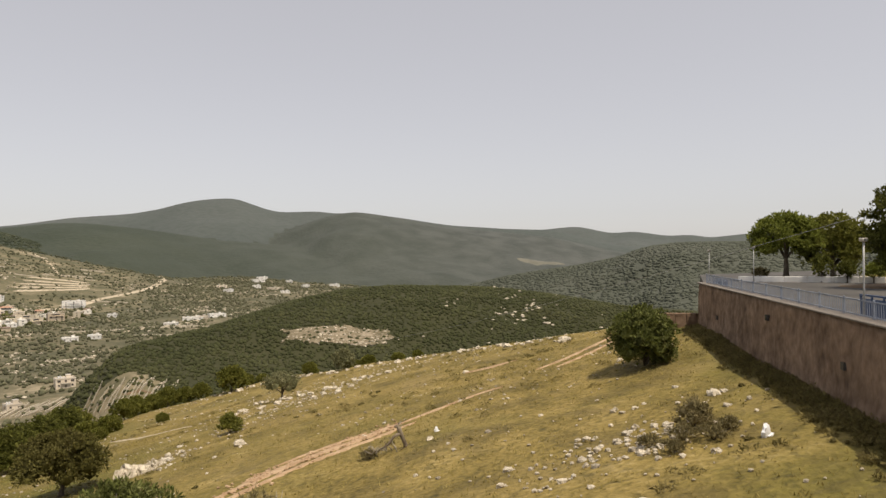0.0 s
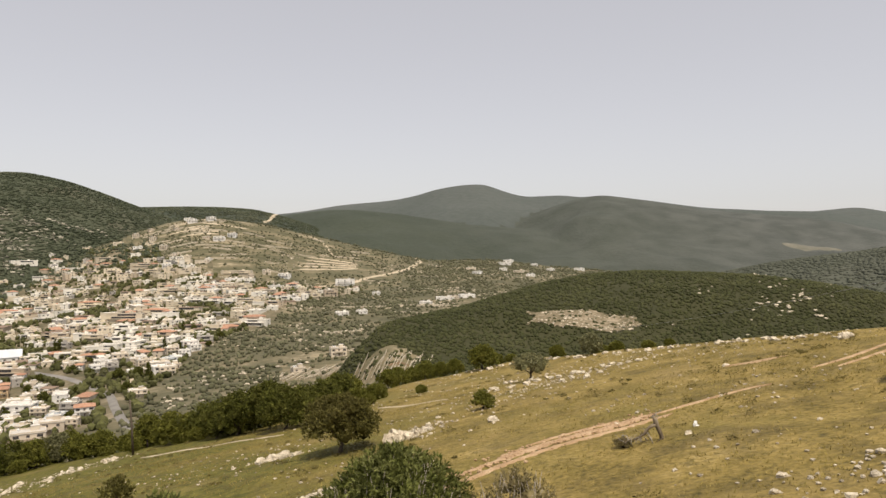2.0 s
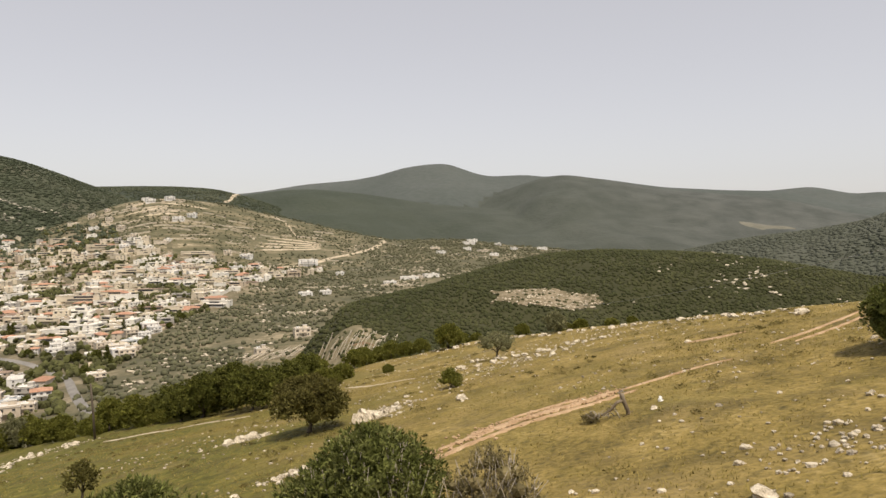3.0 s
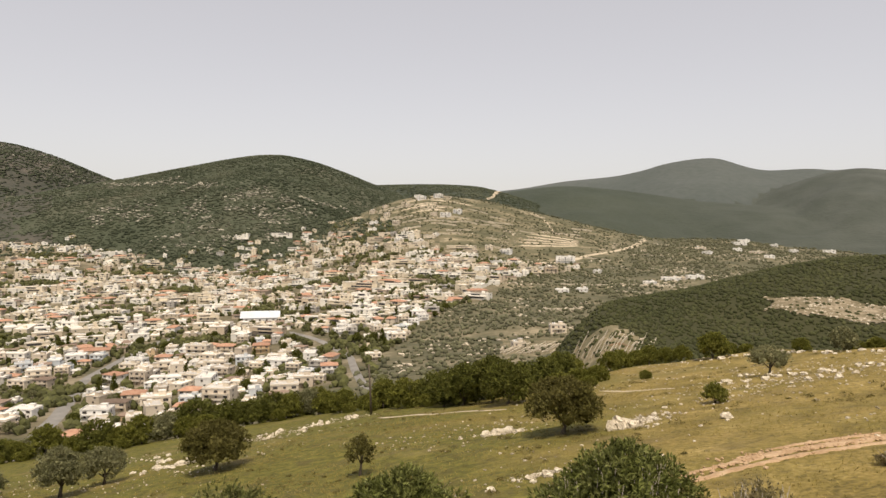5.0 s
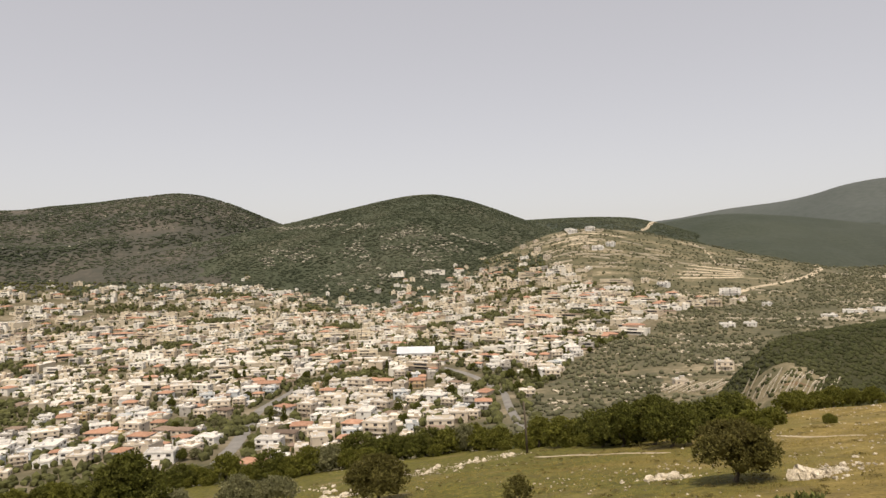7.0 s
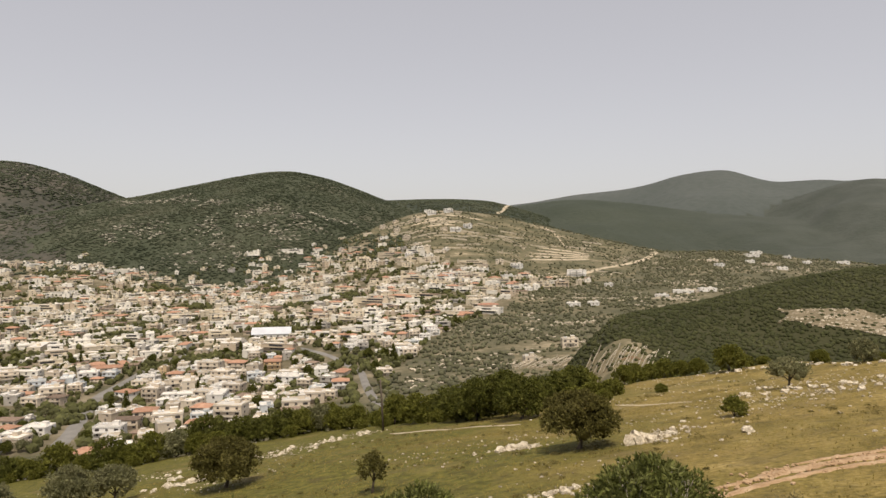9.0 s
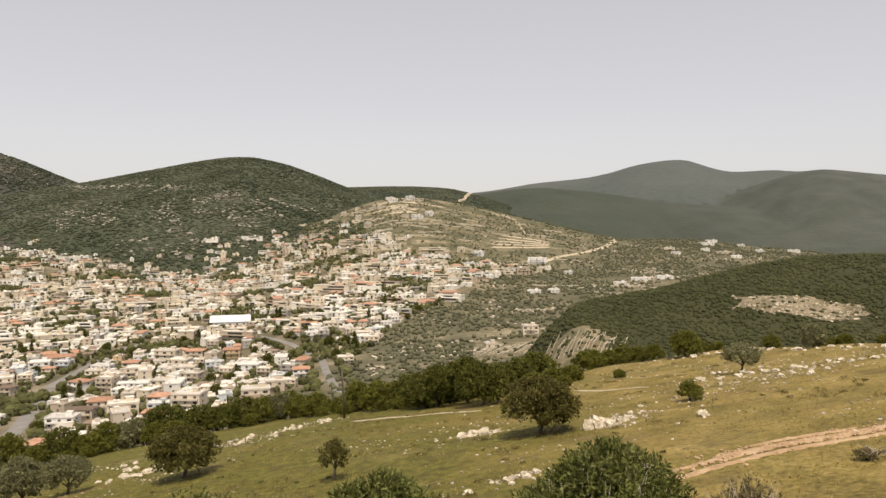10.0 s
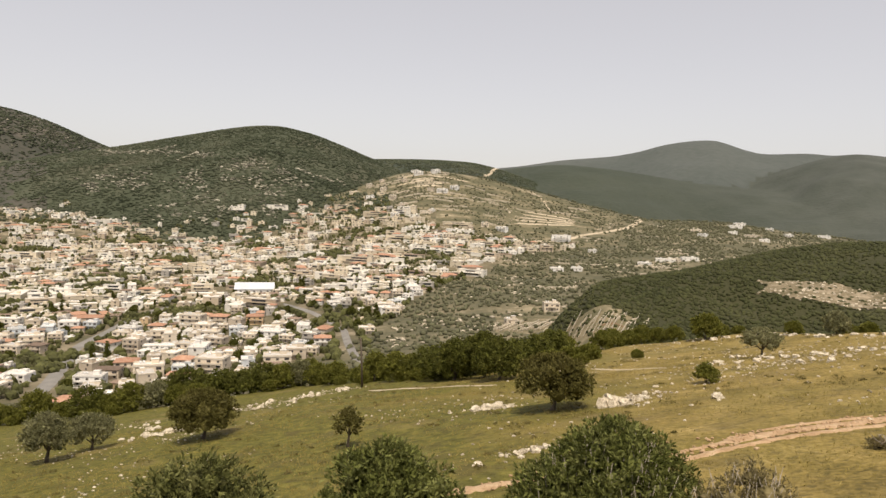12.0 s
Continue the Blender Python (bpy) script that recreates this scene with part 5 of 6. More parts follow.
def grass():
    rng = np.random.default_rng(12)
    x, y, z = scatter(-52, 60, 10, 78, 0.3, rng, [0])
    keep = (wave(x, y, 3.5, 8.0) + 0.7 * wave(x, y, 12, 9.0) + rng.uniform(-0.8, 0.8, len(x)) > -0.2) & on_meadow(x, y, 0.3)
    x, y, z = x[keep], y[keep], z[keep]
    b = 4
    px, py, pz = [np.repeat(q, b) for q in (x, y, z)]
    m = len(px)
    a, lean_ = rng.uniform(0, 2 * np.pi, m), rng.uniform(0.03, 0.2, m)
    ht = 0.11 * rng.uniform(0.4, 1.3, m)
    w = rng.uniform(0.012, 0.028, m)
    base = np.stack([px + rng.normal(0, 0.12, m), py + rng.normal(0, 0.12, m), pz - 0.03], 1)
    side = np.stack([-np.sin(a) * w, np.cos(a) * w, np.zeros(m)], 1)
    tip = base + np.stack([np.cos(a) * lean_, np.sin(a) * lean_, ht], 1)
    v = np.stack([base - side, base + side, tip], 1).reshape(-1, 3)
    stuff("grass_tufts", v, np.arange(3 * m).reshape(-1, 3), [M_GRASS], "dry yellow-green grass tufts on the meadow", "grass")
    # low cushions of weeds
    x, y, z = scatter(-52, 60, 11, 95, 1.7, rng, [0])
    keep = (wave(x, y, 5, 8.5) + 0.7 * wave(x, y, 14, 9.5) + rng.uniform(-0.8, 0.8, len(x)) > 0.38) & on_meadow(x, y, 0.5)
    x, y, z = x[keep], y[keep], z[keep]
    s = rng.uniform(0.12, 0.6, len(x))
    n = 90
    which = np.repeat(np.arange(len(x)), n)
    d = rng.normal(size=(len(which), 3))
    d /= np.linalg.norm(d, axis=1)[:, None]
    d[:, 2] = np.abs(d[:, 2]) * 0.55
    p = np.stack([x, y, z], 1)[which] + d * (s[which] * rng.uniform(0.5, 1.1, len(which)))[:, None]
    u = (d + rng.normal(0, 0.5, d.shape)) * 0.045
    w = np.cross(u, rng.normal(size=d.shape)) * 0.5
    q = np.stack([p - u, p + w, p + u], 1).reshape(-1, 3)
    # extra weeds added along the wall's foot to deepen its shadow
    foot = rng.uniform(0, WALL_LONG, 1500)
    out = 0.12 + np.abs(rng.normal(0, 0.42, 1500))
    fx, fy = WALL_A.x + WALL_WAY.x * foot + WALL_OUT.x * out, WALL_A.y + WALL_WAY.y * foot + WALL_OUT.y * out
    which = np.repeat(np.arange(1500), 70)
    d = rng.normal(size=(len(which), 3))
    d /= np.linalg.norm(d, axis=1)[:, None]
    d[:, 2] = np.abs(d[:, 2]) * 0.9
    p = np.stack([fx, fy, height(fx, fy)], 1)[which] + d * (rng.uniform(0.08, 0.3, 1500)[which] * rng.uniform(0.4, 1.1, len(which)))[:, None]
    u = (d + rng.normal(0, 0.5, d.shape)) * 0.04
    w = np.cross(u, rng.normal(size=d.shape)) * 0.5
    v = np.stack([p - u, p + w, p + u], 1).reshape(-1, 3)
    stuff("wall_foot_weeds", v, np.arange(len(v)).reshape(-1, 3), [M_WEED], "dull green weeds added to deepen the shade along the retaining wall", "weeds")
    stuff("weed_cushions", q, np.arange(len(q)).reshape(-1, 3), [M_WEED], "low brownish weeds and thistles in the meadow", "weeds")


grass()


# ---- woods on the hills ----
def woods():
    rng = np.random.default_rng(13)
    def wood(name, zone, spacing, layer, size, mat, label, base=ICO20, gaps=None, tall=0.8, avoid=None, rise=0.55, smooth=True, uneven=0.2):
        x, y, z = scatter(*zone, spacing, rng, layer)
        keep = np.ones(len(x), bool)
        if gaps:
            keep &= wave(x, y, gaps[0], gaps[1]) + 0.7 * wave(x, y, gaps[0] * 0.3, gaps[1] * 3) + rng.uniform(-0.5, 0.5, len(x)) < gaps[2]
        if avoid is not None:
            keep &= ~avoid(x, y)
        x, y, z = x[keep], y[keep], z[keep]
        s = size * rng.uniform(0.55, 1.3, (len(x), 1)) * np.array([1, 1, tall]) * rng.uniform(0.85, 1.15, (len(x), 3))
        v, f = blobs(np.stack([x, y, z + s[:, 2] * rise], 1), s, base, uneven, rng)
        stuff(name, v, f, [mat], label, "woods", smooth=smooth)
    wood("spur_woods", (-3, 48, 225, 705), 2.45, [2], 1.4, M_SPUR_TREES, "dark scrub oak wood covering the spur", ICO20, (60, 2.0, 0.95), 0.85, lambda x, y: (in_clearing(x, y) & (rng.uniform(0, 1, len(x)) < 0.8)) | ((np.degrees(np.arctan2(x, y)) < 5.2 + 1.5 * wave(x, y, 24, 3.0)) & (np.hypot(x, y) < 428 + 9 * wave(x, y, 15, 1.0)) & (rng.uniform(0, 1, len(x)) < 0.78)), rise=0.15)
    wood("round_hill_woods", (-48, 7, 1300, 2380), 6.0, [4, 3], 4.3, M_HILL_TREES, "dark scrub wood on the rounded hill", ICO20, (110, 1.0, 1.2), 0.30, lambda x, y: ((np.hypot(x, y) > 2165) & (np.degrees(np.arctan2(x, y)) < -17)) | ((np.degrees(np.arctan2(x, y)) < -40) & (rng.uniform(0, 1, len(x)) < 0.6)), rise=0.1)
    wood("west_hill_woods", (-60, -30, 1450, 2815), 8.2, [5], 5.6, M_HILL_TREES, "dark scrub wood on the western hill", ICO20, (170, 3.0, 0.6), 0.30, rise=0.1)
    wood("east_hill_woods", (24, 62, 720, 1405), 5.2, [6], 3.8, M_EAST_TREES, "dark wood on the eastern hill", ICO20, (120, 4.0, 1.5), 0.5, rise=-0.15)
    wood("valley_scrub", (-22, 34, 270, 1640), 6.2, [1], 1.9, M_GROVE, "olive groves and scrub in the valley", ICO20, (75, 6.0, 0.45), 0.85, lambda x, y: town_zone(np.degrees(np.arctan2(x, y)), np.hypot(x, y)) | ((np.hypot(x, y) > 1120) & (x < 110) & (rng.uniform(0, 1, len(x)) < 0.5)) | ((np.abs(np.degrees(np.arctan2(x, y)) + 1.6) < 2.9) & (np.abs(np.hypot(x, y) - 1345) < 75) & (rng.uniform(0, 1, len(x)) < 0.8)) | ((np.abs(np.degrees(np.arctan2(x, y)) + 2.3) < 3.0) & (np.abs(np.hypot(x, y) - 535) < 48) & (rng.uniform(0, 1, len(x)) < 0.85)))
    wood("west_slope_scrub", (-62, -34, 1400, 1760), 8.0, [1], 2.4, M_TOWN_TREES, "sparse scrub on the bare slope above the town", ICO20, (75, 6.0, 0.6), 0.8, lambda x, y: town_zone(np.degrees(np.arctan2(x, y)), np.hypot(x, y)))
    wood("upper_edge_scrub", (-50, -14, 1180, 1720), 7.5, [1, 4], 3.2, M_HILL_TREES, "scrub growing down between the topmost houses", ICO20, (40, 2.4, 0.5), 0.8,
         lambda x, y: ~town_zone(np.degrees(np.arctan2(x, y)), np.hypot(x, y) * 0.97) | town_zone(np.degrees(np.arctan2(x, y)), np.hypot(x, y) * (1.05 + 0.09 * rng.uniform(0, 1, len(x)))))
    wood("gully_thicket", (-60, 9, 60, 230), 3.6, [0], 1.9, M_SPUR_TREES, "dense green thicket below the meadow edge", ICO80, None, 0.85, lambda x, y: np.abs(np.hypot(x, y) - 40 - at(EDGE, np.clip(np.degrees(np.arctan2(x, y)), -75, 75))) > 28, smooth=False, uneven=0.38)


def in_clearing(x, y):
    """The bare stony clearing on the spur."""
    az, r = np.degrees(np.arctan2(x, y)), np.hypot(x, y)
    u, w = (az - 19.4) / 4.9, (r - 501) / 18
    return u * u + w * w + 0.55 * wave(x, y, 11, 2.0) + 0.3 * wave(x, y, 4, 1.0) < 1


woods()


def clearing():
    az, r = np.meshgrid(np.linspace(13, 26, 110), np.linspace(465, 540, 50), indexing="ij")
    x, y = r * np.sin(np.radians(az)), r * np.cos(np.radians(az))
    z = height(x.ravel(), y.ravel()) + 0.5
    i, j = np.meshgrid(np.arange(109), np.arange(49), indexing="ij")
    a = (i * 50 + j).ravel()
    f = np.stack([a, a + 1, a + 51, a + 50], 1)
    inside = in_clearing(x.ravel(), y.ravel())
    f = f[inside[f].all(axis=1)]
    ob = new("clearing", mesh_from("clearing", np.stack([x.ravel(), y.ravel(), z], 1), f, [M_CLEARING]))
    tagged(ob, "pale bare stony clearing in the wood", "clearing", kind="structure")
    rng = np.random.default_rng(14)
    x, y, z = scatter(14, 25, 470, 535, 3.2, rng, [2])
    k = in_clearing(x, y)
    x, y, z = x[k], y[k], z[k]
    s = rng.uniform(0.3, 1.3, (len(x), 1)) * np.array([1, 0.8, 0.5])
    v, f = blobs(np.stack([x, y, z + 0.5], 1), s, ICO20, 0.3, rng)
    stuff("clearing_rocks", v, f, [M_STONE], "pale rocks strewn over the stony clearing", "rocks")


clearing()


def hill_rocks():
    rng = np.random.default_rng(15)
    for name, zone, layer, spacing, seed, cut, size, label in (                                                          ("west_hill_rocks", (-60, -34, 1450, 2700), [5], 14.0, 7.0, 0.95, 2.4, "pale rock outcrops on the western hill"),
                                                          ("gorge_rocks", (26, 44, 375, 640), [2], 5.0, 2.5, 0.72, 1.0, "pale rocks showing through the spur's wood"),
                                                          ("spur_cliff_rocks", (31.6, 37.2, 420, 690), [2], 6.0, 1.2, 0.35, 1.0, "broken pale cliff rocks on the spur"),
                                                          ("valley_rocks", (-14, 26, 390, 1500), [1], 7.0, 3.3, 0.6, 0.95, "pale stone heaps and terrace walls in the valley")):
        x, y, z = scatter(*zone, spacing, rng, layer)
        k = wave(x, y, 60, seed) + 0.8 * wave(x, y, 17, seed * 2) + rng.uniform(-0.4, 0.4, len(x)) > cut
        x, y, z = x[k], y[k], z[k]
        s = size * rng.uniform(0.5, 1.5, (len(x), 1)) * np.array([1.6, 1.0, 0.7])
        v, f = blobs(np.stack([x, y, z + size * 0.8], 1), s, ICO20, 0.3, rng)
        stuff(name, v, f, [M_HILL_ROCK if "hill" in name else M_STONE], label, "rocks")
    # outcrops in patches on the flank of the rounded hill
    spots = [(-1160, 1657), (-1099, 1652), (-1062, 1670), (-1020, 1683), (-979, 1650), (-889, 1601), (-864, 1591), (-990, 1476), (-968, 1512), (-961, 1462), (-995, 1456), (-828, 1489), (-790, 1443), (-753, 1387),
             (-816, 1467), (-850, 1496), (-752, 1539), (-732, 1551), (-708, 1570), (-677, 1488), (-724, 1468), (-768, 1520), (-657, 1455), (-624, 1436), (-644, 1468), (-608, 1500), (-585, 1519), (-605, 1605),
             (-569, 1635), (-636, 1536), (-801, 1349), (-767, 1309), (-693, 1286), (-684, 1331), (-593, 1363), (-1034, 1423), (-1056, 1445), (-1057, 1482)]
    n = 1100
    c = np.array(spots)[rng.integers(0, len(spots), n)]
    g = rng.normal(size=(n, 2)) * (20, 11) * rng.uniform(0.3, 1.6, (n, 1))
    x, y = c[:, 0] + g[:, 0], c[:, 1] + g[:, 1]
    s = rng.uniform(0.5, 2.0, (n, 1)) ** 1.3 * np.array([1.9, 1.0, 0.75]) * rng.uniform(0.7, 1.4, (n, 3))
    v, f = blobs(np.stack([x, y, height(x, y) + 1.7], 1), s * 1.15, ICO20, 0.35, rng)
    stuff("round_hill_rocks", v, f, [M_HILL_ROCK], "grey rock outcrops in patches on the rounded hill", "rocks")


hill_rocks()


# ---- the town ----
WINDOW_MESH = box_mesh("window", [(0, 0, 0, 1.3, 0.14, 1.3), (0, -0.05, 0, 1.06, 0.1, 1.06), (0, -0.1, -0.68, 1.45, 0.2, 0.08)], [M_SHUTTER, M_PANE_AND_SHADE, M_ROOF], [0, 1, 2])
WIDE_WINDOW_MESH = box_mesh("window", [(0, 0, 0, 2.2, 0.14, 1.5), (-0.53, -0.05, 0, 0.95, 0.1, 1.25), (0.53, -0.05, 0, 0.95, 0.1, 1.25)], [M_SHUTTER, M_PANE_AND_SHADE], [0, 1, 1])
DOOR_MESH = box_mesh("door", [(0, 0, 0, 1.15, 0.14, 2.2), (0, -0.04, -0.02, 0.95, 0.12, 2.05)], [M_ROOF, M_SHUTTER], [0, 1])


def tank_mesh():
    v, f = tube([(0, 0, 0), (0, 0, 0.05), (0, 0, 1.2), (0, 0, 1.35), (0, 0, 1.4)], [0.5, 0.55, 0.55, 0.4, 0.1], 12)
    return mesh_from("water_tank", v, f, [M_TANK])


TANK_MESH = tank_mesh()


def hip_roof(w, d, h, over=0.6):
    """A hipped tile roof with an eaves thickness and a short ridge."""
    a, b = w / 2 + over, d / 2 + over
    r = max(0.3, abs(w - d) / 2)
    rx, ry = (r, 0.15) if w >= d else (0.15, r)
    v = [(-a, -b, -0.15), (a, -b, -0.15), (a, b, -0.15), (-a, b, -0.15), (-a, -b, 0.08), (a, -b, 0.08), (a, b, 0.08), (-a, b, 0.08), (-rx, -ry, h), (rx, -ry, h), (rx, ry, h), (-rx, ry, h)]
    f = [[0, 3, 2, 1], [0, 1, 5, 4], [1, 2, 6, 5], [2, 3, 7, 6], [3, 0, 4, 7], [4, 5, 9, 8], [5, 6, 10, 9], [6, 7, 11, 10], [7, 4, 8, 11], [8, 9, 10, 11]]
    return mesh_from("roof", v, f, [M_TILE], smooth=False)


COLOUR = {0: "white", 1: "cream", 2: "rosy stone", 3: "grey concrete", 4: "pale blue", 5: "ochre"}
WORDS = {1: "one-storey", 2: "two-storey", 3: "three-storey", 4: "four-storey"}


def make_house(w, d, storeys, paint, roof, seed, balcony=True, annex=False):
    """A masonry house: walls on a deep footing, its roof, every window, a door, a balcony, a tank."""
    rng = random.Random(seed)
    house = empty("house", 0, 0, 0)
    mat = WALL_PAINTS[paint]
    top = storeys * 3.1
    boxes = [(0, 0, (top - 4) / 2, w, d, top + 4)]
    if annex:
        boxes.append((w * 0.36, -d * 0.62, (3.0 - 4) / 2, w * 0.5, d * 0.3, 7.0))
    part("masonry_body", box_mesh("masonry_body", boxes, [mat]), house)
    if roof == "brown":
        part("roof", box_mesh("roof", [(0, 0, 0.12, w + 0.9, d + 0.9, 0.24)], [M_BROWN_ROOF]), house, "dark brown flat roof", pose(0, 0, top))
    elif roof == "tile":
        part("roof", hip_roof(w, d, 1.9), house, "red tiled hip roof", pose(0, 0, top + 0.16))
    else:
        part("roof", box_mesh("roof", [(0, 0, 0.09, w + 0.5, d + 0.5, 0.18)], [M_ROOF]), house, "", pose(0, 0, top))
        t = 0.22
        part("parapet", box_mesh("parapet", [(0, -d / 2 + t / 2, 0.35, w, t, 0.7), (0, d / 2 - t / 2, 0.35, w, t, 0.7), (-w / 2 + t / 2, 0, 0.35, t, d - 2 * t, 0.7), (w / 2 - t / 2, 0, 0.35, t, d - 2 * t, 0.7)], [mat]), house, "", pose(0, 0, top + 0.18))
        part("stair_room", box_mesh("stair_room", [(0, 0, 1.15, 3.2, 3.0, 2.3), (0, 0, 2.36, 3.5, 3.3, 0.14)], [mat, M_ROOF], [0, 1]), house, "", pose(w * 0.2, d * 0.18, top + 0.18))
        for k in range(rng.choice([1, 2])):
            part("water_tank", TANK_MESH, house, "white plastic water tank", pose(-w * 0.28 + 1.5 * k, d * 0.25, top + 0.18))
    for s in range(storeys):
        z = s * 3.1 + 1.75
        n = 3 if w > 10 else 2
        for k in range(n):
            x = (k - (n - 1) / 2) * w / n
            if s == 0 and k == 1:
                part("door", DOOR_MESH, house, "", pose(x, -d / 2, 1.1))
                continue
            part("window", WIDE_WINDOW_MESH if (k + s) % 2 else WINDOW_MESH, house, "", pose(x, -d / 2, z))
        part("window", WINDOW_MESH, house, "", pose(w / 2, rng.uniform(-0.2, 0.2) * d, z, 0, 0, 90))
        part("window", WINDOW_MESH, house, "", pose(-w / 2, rng.uniform(-0.2, 0.2) * d, z, 0, 0, -90))
        if s and balcony:
            b = w * rng.choice([0.5, 0.9])
            slab = part("balcony", box_mesh("balcony", [(0, -0.75, 0, b, 1.5, 0.18)], [M_ROOF]), house, "", pose(0, -d / 2, s * 3.1))
            part("balustrade", box_mesh("balustrade", [(0, -1.46, 0.5, b, 0.1, 0.85), (-b / 2 + 0.05, -0.7, 0.5, 0.1, 1.4, 0.85), (b / 2 - 0.05, -0.7, 0.5, 0.1, 1.4, 0.85)], [mat]), slab)
    kind = {"tile": "red tiled roof", "brown": "dark brown roof"}.get(roof, "flat roof")
    tagged(house, f"{WORDS[storeys]} {COLOUR[paint]} house with a {kind} in town", "house", "houses of the town")
    return house, w, d


ROADS = [far_points([(-143, 160), (-159, 194), (-184, 235), (-213, 279), (-225, 334), (-230, 363), (-215, 420)]), far_points([(-60, 210), (-75, 250), (-90, 290), (-99, 314), (-113, 336), (-160, 390)])]


RED_ROOFED = [(-411, 557, 25, 14, 2, 2, 30), (-293, 571, 15, 12, 2, 2, 12), (-258, 385, 13, 11, 2, 1, 25), (-222, 388, 11, 10, 2, 1, 5), (-260, 571, 14, 12, 2, 5, 20), (-330, 470, 14, 11, 2, 0, -12)]


def near_road(x, y, gap):
    for line in ROADS:
        for (ax, ay), (bx, by_) in zip(line, line[1:]):
            t = max(0, min(1, ((x - ax) * (bx - ax) + (y - ay) * (by_ - ay)) / ((bx - ax) ** 2 + (by_ - ay) ** 2)))
            if math.hypot(x - ax - t * (bx - ax), y - ay - t * (by_ - ay)) < gap:
                return True
    return False


def build_town():
    rng = random.Random(31)
    kinds = [make_house(11, 9, 1, 0, "flat", 1), make_house(13, 10, 2, 1, "flat", 2), make_house(10, 10, 2, 2, "flat", 3), make_house(12, 9, 2, 1, "tile", 4, annex=True),
             make_house(14, 11, 2, 0, "flat", 5), make_house(9, 8, 1, 1, "flat", 6), make_house(11, 10, 2, 0, "tile", 7), make_house(12, 10, 3, 2, "flat", 8),
             make_house(15, 10, 2, 0, "flat", 9, annex=True), make_house(10, 9, 2, 3, "flat", 10), make_house(10, 9, 2, 2, "tile", 11), make_house(13, 9, 2, 1, "flat", 12),
             make_house(12, 9, 2, 4, "flat", 13), make_house(11, 9, 2, 5, "flat", 14), make_house(14, 9, 1, 5, "brown", 15), make_house(16, 11, 3, 1, "flat", 16), make_house(12, 10, 2, 2, "brown", 17)]
    odds = [7, 5, 4, 2, 5, 6, 2, 2, 5, 3, 2, 4, 4, 2, 2, 2, 2]
    spots = []
    step = 18.0
    for i in range(-95, 12):
        for j in range(6, 100):
            x, y = i * step + rng.uniform(-5, 5) + (j % 3) * 6, j * step + rng.uniform(-5, 5)
            c, s = math.cos(radians(9)), math.sin(radians(9))
            x, y = x * c - y * s, x * s + y * c
            az, r = math.degrees(math.atan2(x, y)), math.hypot(x, y)
            if az < -60 or not bool(town_zone(np.array(az), np.array(r * rng.choice([1, 1, 1, 1, 1, 0.985, 0.97]) if r > 1250 else r))) or near_road(x, y, 15):
                continue
            if layers(np.array([x]), np.array([y])).argmax(axis=0)[0] not in ((1, 4) if r > 1250 else (1,)):
                continue
            green = float(wave(np.array(x), np.array(y), 55, 6.0))
            thin = np.interp(az, [-60, -14, -6, 2], [0.93, 0.9, 0.72, 0.42]) * (0.55 if r > 1300 else 0.88 if r > 800 else 1)
            if green > 0.40 or rng.random() > thin or math.hypot(x + 336, y - 736) < 34 or min(math.hypot(x - q[0], y - q[1]) for q in RED_ROOFED) < 17:
                continue
            spots.append((r, x, y))
    spots.sort()
    used = set()
    far_boxes = []
    for n, (r, x, y) in enumerate(spots):
        turn = rng.choice([0, 0, 0, 90, -90]) + rng.uniform(-20, 20) + 26 * float(wave(np.array(x), np.array(y), 120, 2.0)) - math.degrees(math.atan2(x, y)) * 0.6
        z = ground_z(x, y) + 0.5
        kind = rng.choices(range(len(kinds)), odds)[0]
        if n < 290:
            ob, w, d = kinds[kind]
            m = pose(x, y, z, 0, 0, turn)
            t = ob if kind not in used else copy_thing(ob, m)
            used.add(kind)
            q = rng.uniform(0.72, 1.12)
            t.matrix_basis = m @ Matrix.Diagonal((q * rng.uniform(0.9, 1.15), q, q * rng.uniform(0.85, 1.0), 1))
        else:
            far_boxes.append((x, y, z, turn, kind))
    far_houses(far_boxes, rng)
    town_trees(spots)


